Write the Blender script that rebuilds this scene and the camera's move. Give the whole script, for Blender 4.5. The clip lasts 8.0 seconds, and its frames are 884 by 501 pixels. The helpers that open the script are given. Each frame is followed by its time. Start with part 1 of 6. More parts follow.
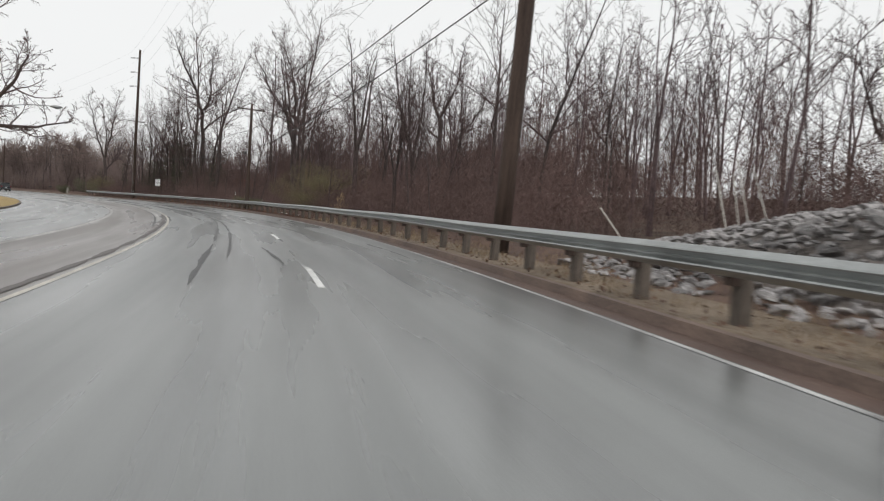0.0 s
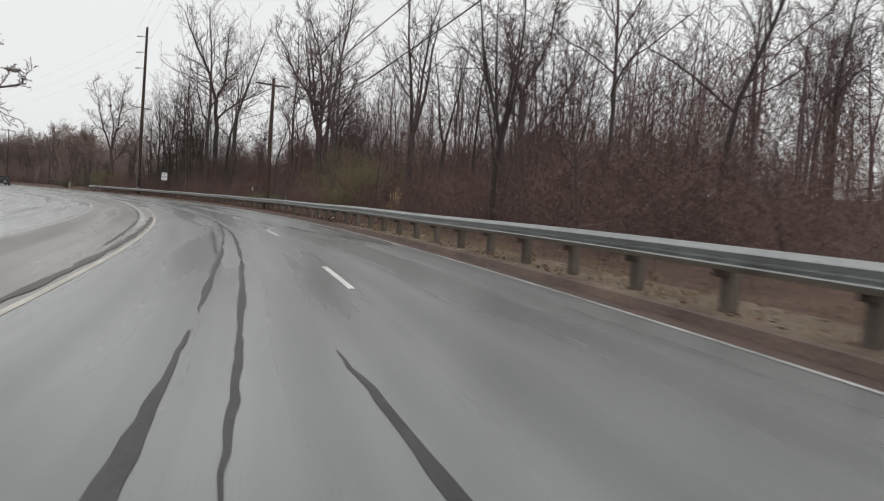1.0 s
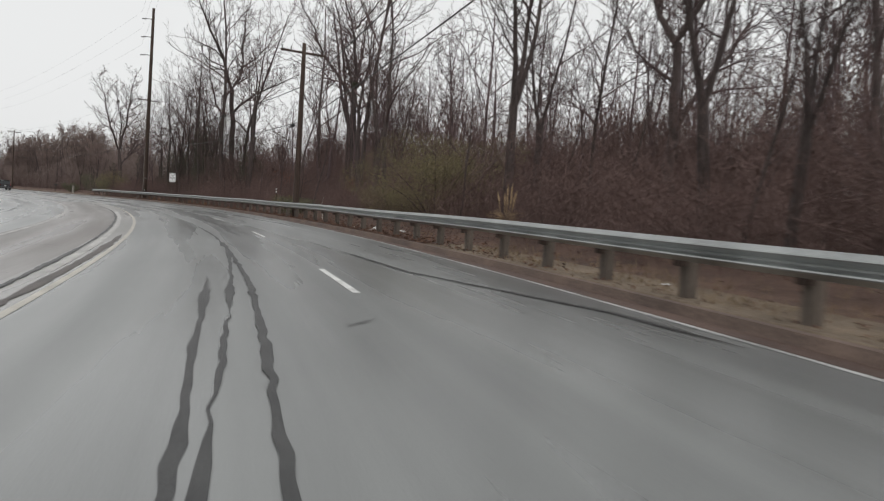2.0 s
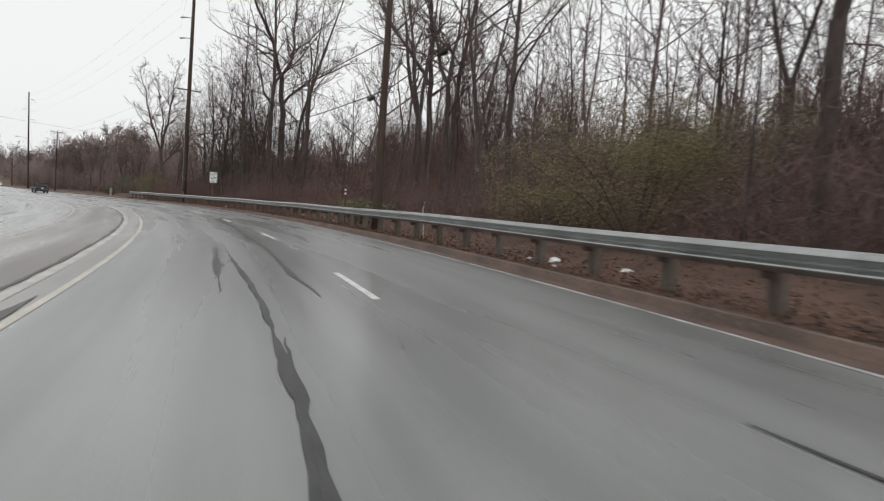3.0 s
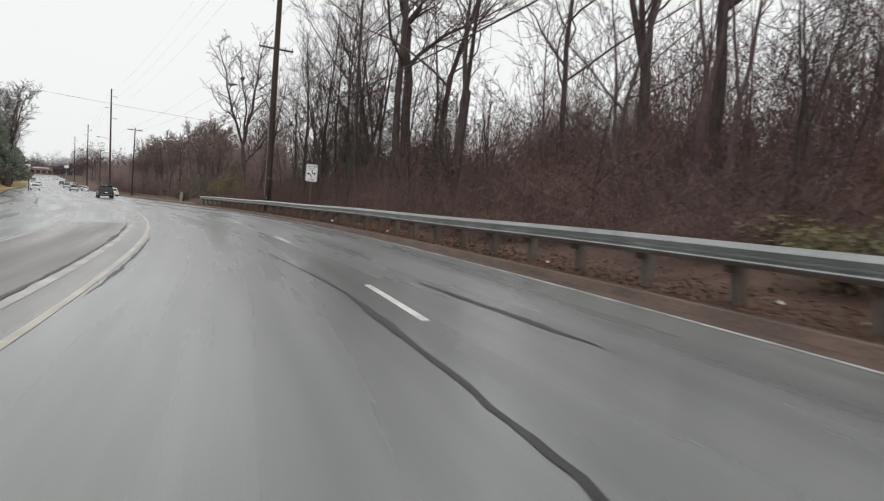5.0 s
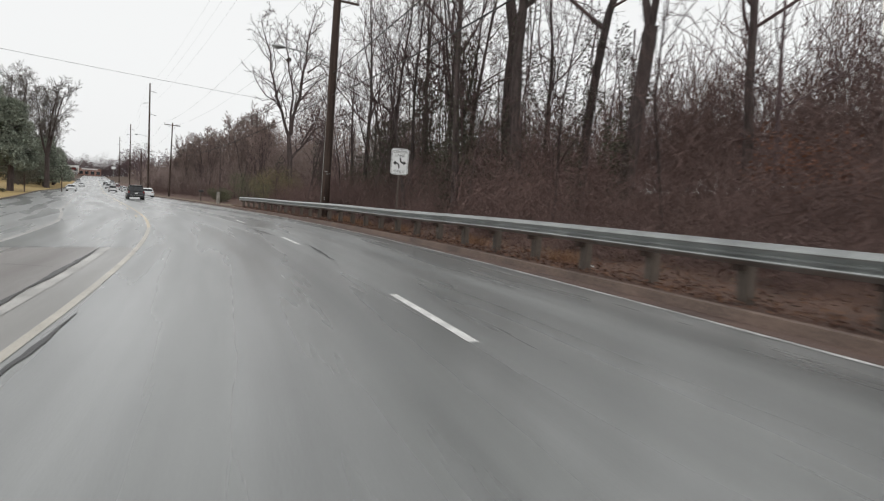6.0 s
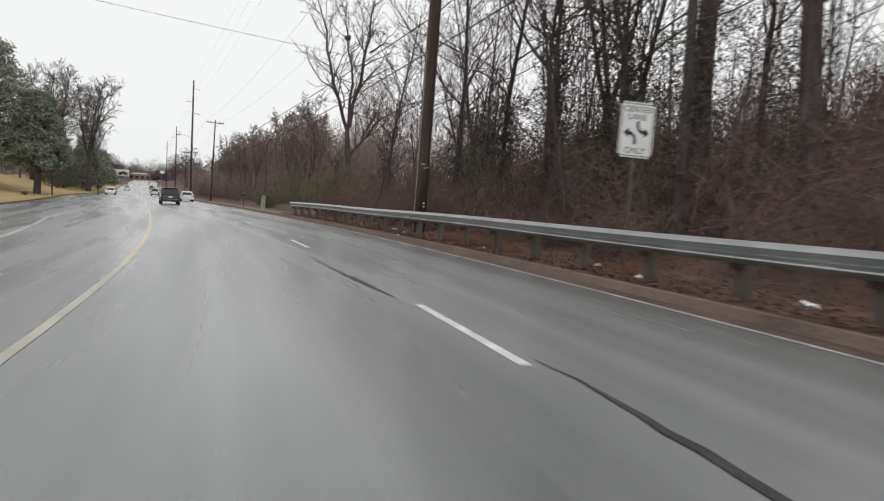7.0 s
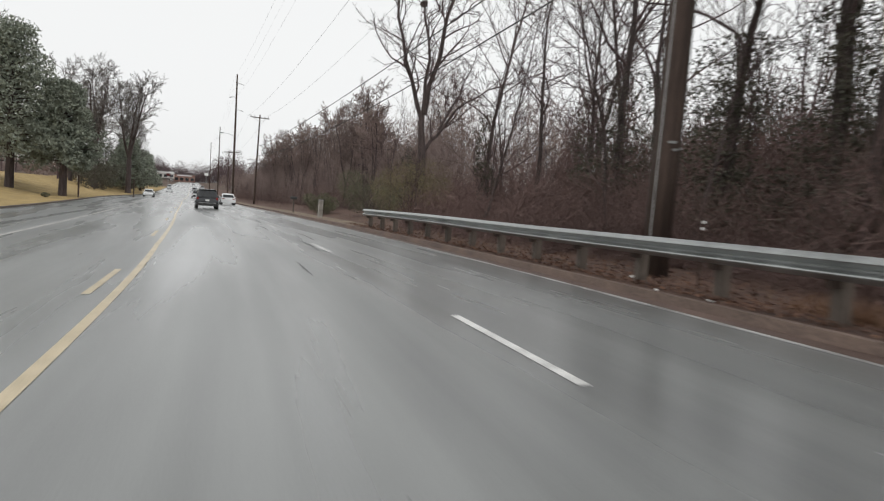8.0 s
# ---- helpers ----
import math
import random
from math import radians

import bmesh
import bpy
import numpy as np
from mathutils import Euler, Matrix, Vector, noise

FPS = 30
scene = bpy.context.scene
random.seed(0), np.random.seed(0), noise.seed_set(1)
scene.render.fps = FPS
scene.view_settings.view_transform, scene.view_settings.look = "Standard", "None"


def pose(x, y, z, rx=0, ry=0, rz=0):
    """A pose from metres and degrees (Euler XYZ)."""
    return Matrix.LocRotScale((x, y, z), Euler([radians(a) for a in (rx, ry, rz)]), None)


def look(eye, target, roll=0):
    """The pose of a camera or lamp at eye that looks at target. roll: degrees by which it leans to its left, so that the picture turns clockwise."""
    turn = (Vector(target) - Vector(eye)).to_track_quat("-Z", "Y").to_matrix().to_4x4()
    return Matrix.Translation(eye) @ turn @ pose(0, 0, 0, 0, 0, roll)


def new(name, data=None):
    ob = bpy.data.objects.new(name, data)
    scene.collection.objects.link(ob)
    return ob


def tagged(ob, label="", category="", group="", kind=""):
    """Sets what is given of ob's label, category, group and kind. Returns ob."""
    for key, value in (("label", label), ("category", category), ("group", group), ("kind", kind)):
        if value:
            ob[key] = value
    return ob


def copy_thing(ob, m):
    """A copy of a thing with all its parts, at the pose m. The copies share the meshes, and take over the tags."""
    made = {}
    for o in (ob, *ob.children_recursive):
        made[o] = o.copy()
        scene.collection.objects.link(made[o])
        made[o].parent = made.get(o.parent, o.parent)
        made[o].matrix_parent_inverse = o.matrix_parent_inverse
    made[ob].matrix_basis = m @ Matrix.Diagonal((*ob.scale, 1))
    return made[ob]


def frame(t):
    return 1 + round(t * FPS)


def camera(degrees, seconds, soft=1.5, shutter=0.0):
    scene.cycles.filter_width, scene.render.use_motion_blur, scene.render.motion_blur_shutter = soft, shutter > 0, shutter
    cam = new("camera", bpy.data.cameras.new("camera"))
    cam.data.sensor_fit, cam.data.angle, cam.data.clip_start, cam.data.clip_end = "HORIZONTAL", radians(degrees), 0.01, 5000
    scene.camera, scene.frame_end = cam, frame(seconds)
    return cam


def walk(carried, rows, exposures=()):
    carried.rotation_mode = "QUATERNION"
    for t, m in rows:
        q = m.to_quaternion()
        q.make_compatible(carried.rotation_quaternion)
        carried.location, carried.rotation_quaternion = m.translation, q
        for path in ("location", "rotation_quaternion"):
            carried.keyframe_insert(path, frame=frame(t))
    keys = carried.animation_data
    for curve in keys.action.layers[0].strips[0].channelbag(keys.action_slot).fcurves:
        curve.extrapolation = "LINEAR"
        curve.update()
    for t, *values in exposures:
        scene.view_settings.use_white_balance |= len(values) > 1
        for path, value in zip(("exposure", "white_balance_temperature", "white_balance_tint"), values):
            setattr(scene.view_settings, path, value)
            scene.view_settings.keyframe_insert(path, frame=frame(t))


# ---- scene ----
cam = camera(69.9, 8.0, soft=1.2, shutter=0.25)
PATH = [
    (0.0, (-29.422, -96.857, 1.324), (-15.148, -82.908, 0.023), 3.26),
    (0.5, (-26.490, -91.278, 1.307), (-12.421, -77.129, -0.050), 3.46),
    (1.0, (-23.627, -85.572, 1.311), (-9.675, -71.308, -0.065), 3.76),
    (1.5, (-20.836, -79.919, 1.281), (-6.991, -65.553, -0.108), 3.44),
    (3.0, (-13.219, -62.596, 1.284), (-0.682, -47.073, -0.078), 3.23),
    (3.5, (-11.081, -56.744, 1.315), (0.908, -40.801, -0.130), 2.97),
    (4.0, (-9.039, -50.689, 1.281), (2.473, -34.396, -0.139), 3.08),
    (4.5, (-7.177, -44.585, 1.286), (3.839, -27.948, -0.072), 3.26),
    (6.0, (-2.755, -25.276, 1.310), (6.662, -7.690, -0.126), 3.12),
    (6.5, (-1.672, -19.002, 1.300), (7.235, -1.154, -0.153), 3.03),
    (7.0, (-0.810, -12.390, 1.260), (7.448, 5.775, -0.096), 3.33),
    (7.5, (-0.250, -6.196, 1.269), (7.514, 12.186, -0.078), 3.46),
    (8.0, (0.000, 0.000, 1.317), (7.151, 18.630, -0.014), 3.65),
]
walk(cam, [(t, look(e, g, r)) for t, e, g, r in PATH],
     [(0.0, 0.0), (0.5, -0.04), (1.0, -0.09), (1.5, -0.14), (2.2, -0.10), (3.0, 0.0), (4.5, 0.03), (8.0, 0.02)])

# ---------- overcast daylight ----------
world = bpy.data.worlds.new("overcast_sky")
scene.world = world
world.use_nodes = True
_wn, _wl = world.node_tree.nodes, world.node_tree.links
_sky = _wn.new("ShaderNodeTexSky")
_sky.sky_type, _sky.sun_disc = "NISHITA", False
_sky.sun_elevation, _sky.sun_rotation = radians(38), radians(200)
_sky.air_density, _sky.dust_density = 1.0, 6.0
_grey = _wn.new("ShaderNodeHueSaturation")
_grey.inputs["Saturation"].default_value = 0.10
_wl.new(_sky.outputs[0], _grey.inputs["Color"])
_cloud = _wn.new("ShaderNodeMixRGB")
_cloud.inputs["Fac"].default_value = 0.85
_cloud.inputs["Color2"].default_value = (9.9, 10.0, 10.0, 1)
_wl.new(_grey.outputs[0], _cloud.inputs["Color1"])
_bg = _wn["Background"]
_bg.inputs["Strength"].default_value = 0.1
_wl.new(_cloud.outputs[0], _bg.inputs["Color"])
sun = new("sun", bpy.data.lights.new("sun", "SUN"))
sun.data.energy, sun.data.angle, sun.data.color = 0.7, radians(25), (1.0, 0.97, 0.93)
sun.matrix_world = look((0, 0, 50), (12, 25, 0))

# ---------- helpers for lines of the road ----------
# Centre line of the lane dashes: heading in degrees at stations along it.
STATIONS = [-130, -100, -80, -60, -40, -20, 0, 20, 40, 80, 110, 140, 200, 320]
HEADINGS = [-37.3, -31.6, -26.0, -20.3, -14.7, -9.2, -3.5, 0.4, 1.6, 1.6, 0.7, 0.4, 0.8, 0.9]
S0, S1, DS = -260.0, 760.0, 0.5
_s = np.arange(S0, S1 + 0.01, DS)
_h = np.radians(np.interp(_s, STATIONS, HEADINGS))
_i0 = int(np.argmin(abs(_s)))
_x = np.cumsum(-np.sin(_h) * DS)
_y = np.cumsum(np.cos(_h) * DS)
_x = _x - _x[_i0] + 2.64
_y = _y - _y[_i0]


def smooth(a, b, v):
    q = np.clip((np.asarray(v, float) - a) / (b - a), 0, 1)
    return q * q * (3 - 2 * q)


CURB, LEFT = 3.68, -13.6      # faces of the right and left kerbs, from the dash line


def climb(s):
    """The road's rise in the distance."""
    s = np.asarray(s, float)
    q = np.clip(s - 130, 0, None)
    return np.where(q < 140, q * q * 0.000085, 1.666 + (q - 140) * 0.0238)


def road_z(s, o):
    bank = 0.025 * (1 - smooth(45, 110, s))
    return climb(s) + bank * np.clip(o, LEFT, CURB)


def ground_z(s, o):
    s, o = np.asarray(s, float), np.asarray(o, float)
    z = road_z(s, o)
    right = 0.13 + 0.35 * smooth(5.2, 9, o) + 4.2 * smooth(9, 70, o) + 0.25 * np.sin(s * 0.11) * smooth(8, 20, o)
    left = 0.13 + (1.6 + 1.2 * smooth(40, 75, s)) * smooth(-15, -34, o) + 3.0 * smooth(-34, -90, o)
    return z + np.where(o > CURB, right, 0) + np.where(o < LEFT, left, 0)


def at(s, o, z=None):
    """World place at station s, o metres right of the dash line, z above the ground there."""
    h = float(np.interp(s, _s, _h))
    x = float(np.interp(s, _s, _x)) + o * math.cos(h)
    y = float(np.interp(s, _s, _y)) + o * math.sin(h)
    return Vector((x, y, float(ground_z(s, o)) + (z or 0.0)))


def heading(s):
    return math.degrees(float(np.interp(s, _s, _h)))


def nearest(x, y):
    """Station and offset of many places."""
    k = np.arange(0, len(_s), 4)
    x, y = np.asarray(x, float), np.asarray(y, float)
    best = np.full(x.shape, 1e18)
    idx = np.zeros(x.shape, int)
    for j in k:
        d = (x - _x[j]) ** 2 + (y - _y[j]) ** 2
        m = d < best
        best[m], idx[m] = d[m], j
    h = _h[idx]
    dx, dy = x - _x[idx], y - _y[idx]
    o = dx * np.cos(h) + dy * np.sin(h)
    return _s[idx] + (-dx * np.sin(h) + dy * np.cos(h)), np.where(np.abs(o) > 0.5, np.sign(o) * np.maximum(np.abs(o), 0), o)


# ---------- materials ----------
def material(name, rough=0.8, metal=0.0, spec=0.5):
    m = bpy.data.materials.new(name)
    m.use_nodes = True
    b = m.node_tree.nodes["Principled BSDF"]
    b.inputs["Roughness"].default_value = rough
    b.inputs["Metallic"].default_value = metal
    b.inputs["Specular IOR Level"].default_value = spec
    return m, m.node_tree.nodes, m.node_tree.links, b


def noisy(name, c1, c2, scale=3.0, fine=40.0, rough=0.8, metal=0.0, bump=0.3, stretch=(1, 1, 1), spec=0.5, rough2=None, coord="Object", random_shade=0.0, dist=0.02):
    """A surface of two colours mixed by coarse and fine noise, with relief."""
    m, n, l, b = material(name, rough, metal, spec)
    tc = n.new("ShaderNodeTexCoord")
    mp = n.new("ShaderNodeMapping")
    mp.inputs["Scale"].default_value = stretch
    l.new(tc.outputs[coord], mp.inputs["Vector"])
    a = n.new("ShaderNodeTexNoise")
    a.inputs["Scale"].default_value, a.inputs["Detail"].default_value = scale, 5
    f = n.new("ShaderNodeTexNoise")
    f.inputs["Scale"].default_value, f.inputs["Detail"].default_value = fine, 4
    l.new(mp.outputs[0], a.inputs["Vector"])
    l.new(mp.outputs[0], f.inputs["Vector"])
    add = n.new("ShaderNodeMath")
    add.operation = "MULTIPLY_ADD"
    add.inputs[1].default_value = 0.45
    l.new(f.outputs[0], add.inputs[0])
    half = n.new("ShaderNodeMath")
    half.operation = "MULTIPLY"
    half.inputs[1].default_value = 0.6
    l.new(a.outputs[0], half.inputs[0])
    l.new(half.outputs[0], add.inputs[2])
    ramp = n.new("ShaderNodeValToRGB")
    ramp.color_ramp.elements[0].position, ramp.color_ramp.elements[1].position = 0.38, 0.66
    ramp.color_ramp.elements[0].color = (*c1, 1)
    ramp.color_ramp.elements[1].color = (*c2, 1)
    l.new(add.outputs[0], ramp.inputs[0])
    out = ramp.outputs[0]
    if random_shade:
        info = n.new("ShaderNodeObjectInfo")
        hsv = n.new("ShaderNodeHueSaturation")
        mr = n.new("ShaderNodeMapRange")
        mr.inputs["To Min"].default_value, mr.inputs["To Max"].default_value = 1 - random_shade, 1 + random_shade
        l.new(info.outputs["Random"], mr.inputs["Value"])
        l.new(mr.outputs[0], hsv.inputs["Value"])
        l.new(out, hsv.inputs["Color"])
        out = hsv.outputs[0]
    l.new(out, b.inputs["Base Color"])
    if rough2 is not None:
        mr2 = n.new("ShaderNodeMapRange")
        mr2.inputs["From Min"].default_value, mr2.inputs["From Max"].default_value = 0.4, 0.62
        mr2.inputs["To Min"].default_value, mr2.inputs["To Max"].default_value = rough, rough2
        l.new(a.outputs[0], mr2.inputs["Value"])
        l.new(mr2.outputs[0], b.inputs["Roughness"])
    if bump:
        bp = n.new("ShaderNodeBump")
        bp.inputs["Strength"].default_value, bp.inputs["Distance"].default_value = bump, dist
        l.new(f.outputs[0], bp.inputs["Height"])
        l.new(bp.outputs[0], b.inputs["Normal"])
    return m


def asphalt(name, dark, light, tint, wet_lo=0.22, wet_hi=0.6, streak=0.5, film=0.4):
    """Wet worn asphalt: grain, wheel-track streaks along the lane, puddled sheen. UV holds offset and station in metres."""
    m, n, l, b = material(name, 0.5, 0.0, 0.5)
    uv = n.new("ShaderNodeTexCoord")

    def field(scale, stretch, detail=5):
        mp = n.new("ShaderNodeMapping")
        mp.inputs["Scale"].default_value = stretch
        l.new(uv.outputs["UV"], mp.inputs["Vector"])
        t = n.new("ShaderNodeTexNoise")
        t.inputs["Scale"].default_value, t.inputs["Detail"].default_value = scale, detail
        l.new(mp.outputs[0], t.inputs["Vector"])
        return t.outputs[0]

    b.inputs["Coat Weight"].default_value, b.inputs["Coat Roughness"].default_value, b.inputs["Coat IOR"].default_value = film, 0.34, 1.4
    grain = field(60, (1, 1, 1), 3)
    patch = field(0.35, (1, 0.4, 1))
    lines = field(1.5, (1, 0.025, 1), 4)
    wet = field(0.8, (1, 0.06, 1), 5)

    def scaled(v, k, add=0.0):
        q = n.new("ShaderNodeMath")
        q.operation = "MULTIPLY_ADD"
        q.inputs[1].default_value, q.inputs[2].default_value = k, add
        l.new(v, q.inputs[0])
        return q.outputs[0]

    def plus(p, q):
        r = n.new("ShaderNodeMath")
        l.new(p, r.inputs[0])
        l.new(q, r.inputs[1])
        return r.outputs[0]

    mix = plus(plus(scaled(grain, 0.25), scaled(patch, 0.35)), scaled(lines, streak, 0.0))
    ramp = n.new("ShaderNodeValToRGB")
    e = ramp.color_ramp.elements
    ramp.color_ramp.interpolation = "B_SPLINE"
    e[0].position, e[1].position = 0.30, 0.80
    e[0].color, e[1].color = (*dark, 1), (*light, 1)
    mid = ramp.color_ramp.elements.new(0.56)
    mid.color = (*tint, 1)
    l.new(mix, ramp.inputs[0])
    l.new(ramp.outputs[0], b.inputs["Base Color"])
    mr = n.new("ShaderNodeMapRange")
    mr.interpolation_type = "SMOOTHSTEP"
    mr.inputs["From Min"].default_value, mr.inputs["From Max"].default_value = 0.30, 0.70
    mr.inputs["To Min"].default_value, mr.inputs["To Max"].default_value = wet_lo, wet_hi
    l.new(wet, mr.inputs["Value"])
    l.new(mr.outputs[0], b.inputs["Roughness"])
    bp = n.new("ShaderNodeBump")
    bp.inputs["Strength"].default_value, bp.inputs["Distance"].default_value = 0.25, 0.006
    l.new(grain, bp.inputs["Height"])
    l.new(bp.outputs[0], b.inputs["Normal"])
    return m


ASPHALT = asphalt("wet_asphalt", (0.078, 0.082, 0.083), (0.262, 0.272, 0.269), (0.172, 0.179, 0.177), 0.16, 0.42)
EDGE_ASPHALT = asphalt("worn_edge_asphalt", (0.12, 0.115, 0.108), (0.29, 0.28, 0.265), (0.21, 0.202, 0.19), 0.2, 0.5, 0.4)
CENTRE = asphalt("worn_brown_asphalt", (0.085, 0.073, 0.067), (0.215, 0.188, 0.174), (0.155, 0.135, 0.125), 0.22, 0.6, 0.3)
SEAL = noisy("crack_sealant", (0.018, 0.018, 0.019), (0.048, 0.048, 0.048), 2, 30, 0.45, bump=0.5)
CONCRETE = noisy("stained_concrete", (0.06, 0.046, 0.038), (0.165, 0.135, 0.115), 0.7, 30, 0.7, bump=0.4, rough2=0.9)
KERB = noisy("weathered_kerb", (0.071, 0.049, 0.040), (0.204, 0.146, 0.119), 0.9, 26, 0.7, bump=0.4, rough2=0.9)
GUTTER = noisy("dirty_gutter", (0.056, 0.035, 0.028), (0.133, 0.087, 0.071), 0.8, 25, 0.6, bump=0.4, rough2=0.9)
WHITE_PAINT = noisy("worn_white_paint", (0.42, 0.42, 0.41), (0.78, 0.78, 0.76), 2.5, 60, 0.5, bump=0.3)
YELLOW_PAINT = noisy("worn_yellow_paint", (0.38, 0.315, 0.20), (0.60, 0.50, 0.335), 1.6, 40, 0.32, bump=0.3)
EDGE_PAINT = noisy("thin_white_paint", (0.17, 0.17, 0.166), (0.58, 0.58, 0.57), 1.2, 40, 0.5, bump=0.3)
PALE_YELLOW = noisy("faded_yellow_paint", (0.30, 0.28, 0.24), (0.52, 0.485, 0.42), 1.2, 40, 0.35, bump=0.3)
PALE_PAINT = noisy("worn_pale_paint", (0.24, 0.232, 0.22), (0.50, 0.488, 0.468), 1.2, 40, 0.4, bump=0.3)
LITTER = noisy("leaf_litter", (0.051, 0.029, 0.022), (0.133, 0.077, 0.056), 1.2, 18, 0.9, bump=0.9, dist=0.05)
EARTH = noisy("woodland_floor", (0.036, 0.023, 0.016), (0.112, 0.071, 0.048), 0.4, 9, 0.95, bump=0.9, dist=0.08)
LAWN = noisy("dormant_grass", (0.20, 0.14, 0.055), (0.40, 0.29, 0.12), 0.5, 14, 0.95, bump=0.8, dist=0.06)
DRY_VERGE = noisy("dry_verge_soil", (0.100, 0.074, 0.052), (0.235, 0.184, 0.134), 0.9, 16, 0.95, bump=0.8, dist=0.04)
DRY_GRASS = noisy("dry_grass", (0.28, 0.19, 0.10), (0.52, 0.38, 0.23), 2, 20, 0.9, bump=0.3, random_shade=0.2)
ZINC = noisy("galvanised_steel", (0.26, 0.27, 0.267), (0.43, 0.445, 0.44), 1.5, 35, 0.28, 0.85, 0.12, rough2=0.45)
POST_STEEL = noisy("weathered_post_steel", (0.065, 0.052, 0.044), (0.17, 0.14, 0.12), 4, 30, 0.7, 0.3, 0.3, random_shade=0.25)
POLE_WOOD = noisy("creosoted_pole_wood", (0.029, 0.018, 0.013), (0.076, 0.049, 0.038), 2, 22, 0.85, bump=0.8, stretch=(4, 4, 0.25), dist=0.02, random_shade=0.15)
BARK = noisy("grey_brown_bark", (0.035, 0.026, 0.024), (0.100, 0.076, 0.072), 3, 25, 0.9, bump=0.8, stretch=(3, 3, 0.4), dist=0.03, random_shade=0.35)
TWIG = noisy("bare_twig_bark", (0.053, 0.035, 0.034), (0.114, 0.077, 0.075), 0.8, 12, 0.9, bump=0.0, random_shade=0.3)
GREY_TWIG = noisy("grey_twig_bark", (0.11, 0.098, 0.092), (0.22, 0.198, 0.186), 0.5, 8, 0.9, bump=0.0, random_shade=0.15)
RED_TWIG = noisy("reddish_twig_bark", (0.122, 0.090, 0.081), (0.245, 0.185, 0.168), 0.5, 8, 0.9, bump=0.0, random_shade=0.25)
BRUSH = noisy("brown_brush_twigs", (0.086, 0.054, 0.048), (0.171, 0.110, 0.098), 0.25, 4, 0.9, bump=0.0)
# Brush brown lightened for the far thickets: distance haze put into the colour.
HAZE_BRUSH = noisy("haze_paled_brush_twigs", (0.150, 0.112, 0.101), (0.280, 0.216, 0.196), 0.25, 4, 0.9, bump=0.0)
# Bark for the far trees, paler than BARK and TWIG to paint in haze.
HAZE_BARK = noisy("haze_paled_bark", (0.067, 0.045, 0.047), (0.143, 0.099, 0.100), 0.3, 6, 0.9, bump=0.0)
WIRE = noisy("dull_wire", (0.02, 0.02, 0.02), (0.045, 0.045, 0.045), 3, 20, 0.6, 0.2, 0.0)
POST_WOOD = noisy("weathered_post_timber", (0.060, 0.048, 0.040), (0.150, 0.124, 0.104), 3, 24, 0.85, bump=0.6, stretch=(4, 4, 0.4), random_shade=0.2)
GLAZE = noisy("grey_porcelain", (0.20, 0.20, 0.20), (0.34, 0.34, 0.33), 6, 30, 0.3, bump=0.0)


# ---------- mesh helpers ----------
def mesh_from(name, verts, faces, mat=None, smooth_shade=False):
    me = bpy.data.meshes.new(name)
    me.from_pydata([tuple(v) for v in verts], [], faces)
    me.update()
    if mat:
        me.materials.append(mat)
    if smooth_shade:
        me.polygons.foreach_set("use_smooth", [True] * len(me.polygons))
    return me


def finish(name, bm, mat, smooth_shade=False):
    me = bpy.data.meshes.new(name)
    bm.normal_update()
    bm.to_mesh(me)
    bm.free()
    if mat:
        me.materials.append(mat)
    if smooth_shade:
        me.polygons.foreach_set("use_smooth", [True] * len(me.polygons))
    return me


def part(name, data, material_, parent, label="", smooth_shade=False):
    """Links a bmesh or mesh as one object under a thing or part."""
    if isinstance(data, bmesh.types.BMesh):
        data = finish(name, data, material_, smooth_shade)
    elif material_ and not data.materials:
        data.materials.append(material_)
    ob = new(name, data)
    ob.parent = parent
    if label:
        tagged(ob, label)
    return ob


def thing(name, m, label, category, group="", kind=""):
    ob = new(name)
    ob.empty_display_size = 0.2
    ob.matrix_world = m
    return tagged(ob, label, category, group, kind)


def add_box(bm, size, place=(0, 0, 0), turn=(0, 0, 0), bevel=0.0):
    m = pose(*place, *turn) @ Matrix.Diagonal((*size, 1))
    got = bmesh.ops.create_cube(bm, size=1.0, matrix=m)
    if bevel:
        edges = list({e for v in got["verts"] for e in v.link_edges})
        bmesh.ops.bevel(bm, geom=edges, offset=bevel, segments=2, affect="EDGES", profile=0.7)
    return bm


def box(size, place=(0, 0, 0), turn=(0, 0, 0), bevel=0.0):
    return add_box(bmesh.new(), size, place, turn, bevel)


def add_tube(bm, points, radii, sides=8, caps=True):
    """A tapered tube along points."""
    pts = [Vector(p) for p in points]
    rings = []
    for i, p in enumerate(pts):
        d = (pts[min(i + 1, len(pts) - 1)] - pts[max(i - 1, 0)]).normalized()
        a = d.cross(Vector((0, 0, 1)) if abs(d.z) < 0.9 else Vector((1, 0, 0))).normalized()
        b = d.cross(a)
        r = radii[i] if hasattr(radii, "__len__") else radii
        rings.append([bm.verts.new(p + a * r * math.cos(q) + b * r * math.sin(q)) for q in (2 * math.pi * k / sides for k in range(sides))])
    for r0, r1 in zip(rings, rings[1:]):
        for k in range(sides):
            bm.faces.new((r0[k], r0[(k + 1) % sides], r1[(k + 1) % sides], r1[k]))
    if caps:
        bm.faces.new(rings[0][::-1])
        bm.faces.new(rings[-1])
    return bm


def tube(points, radii, sides=8, caps=True):
    return add_tube(bmesh.new(), points, radii, sides, caps)


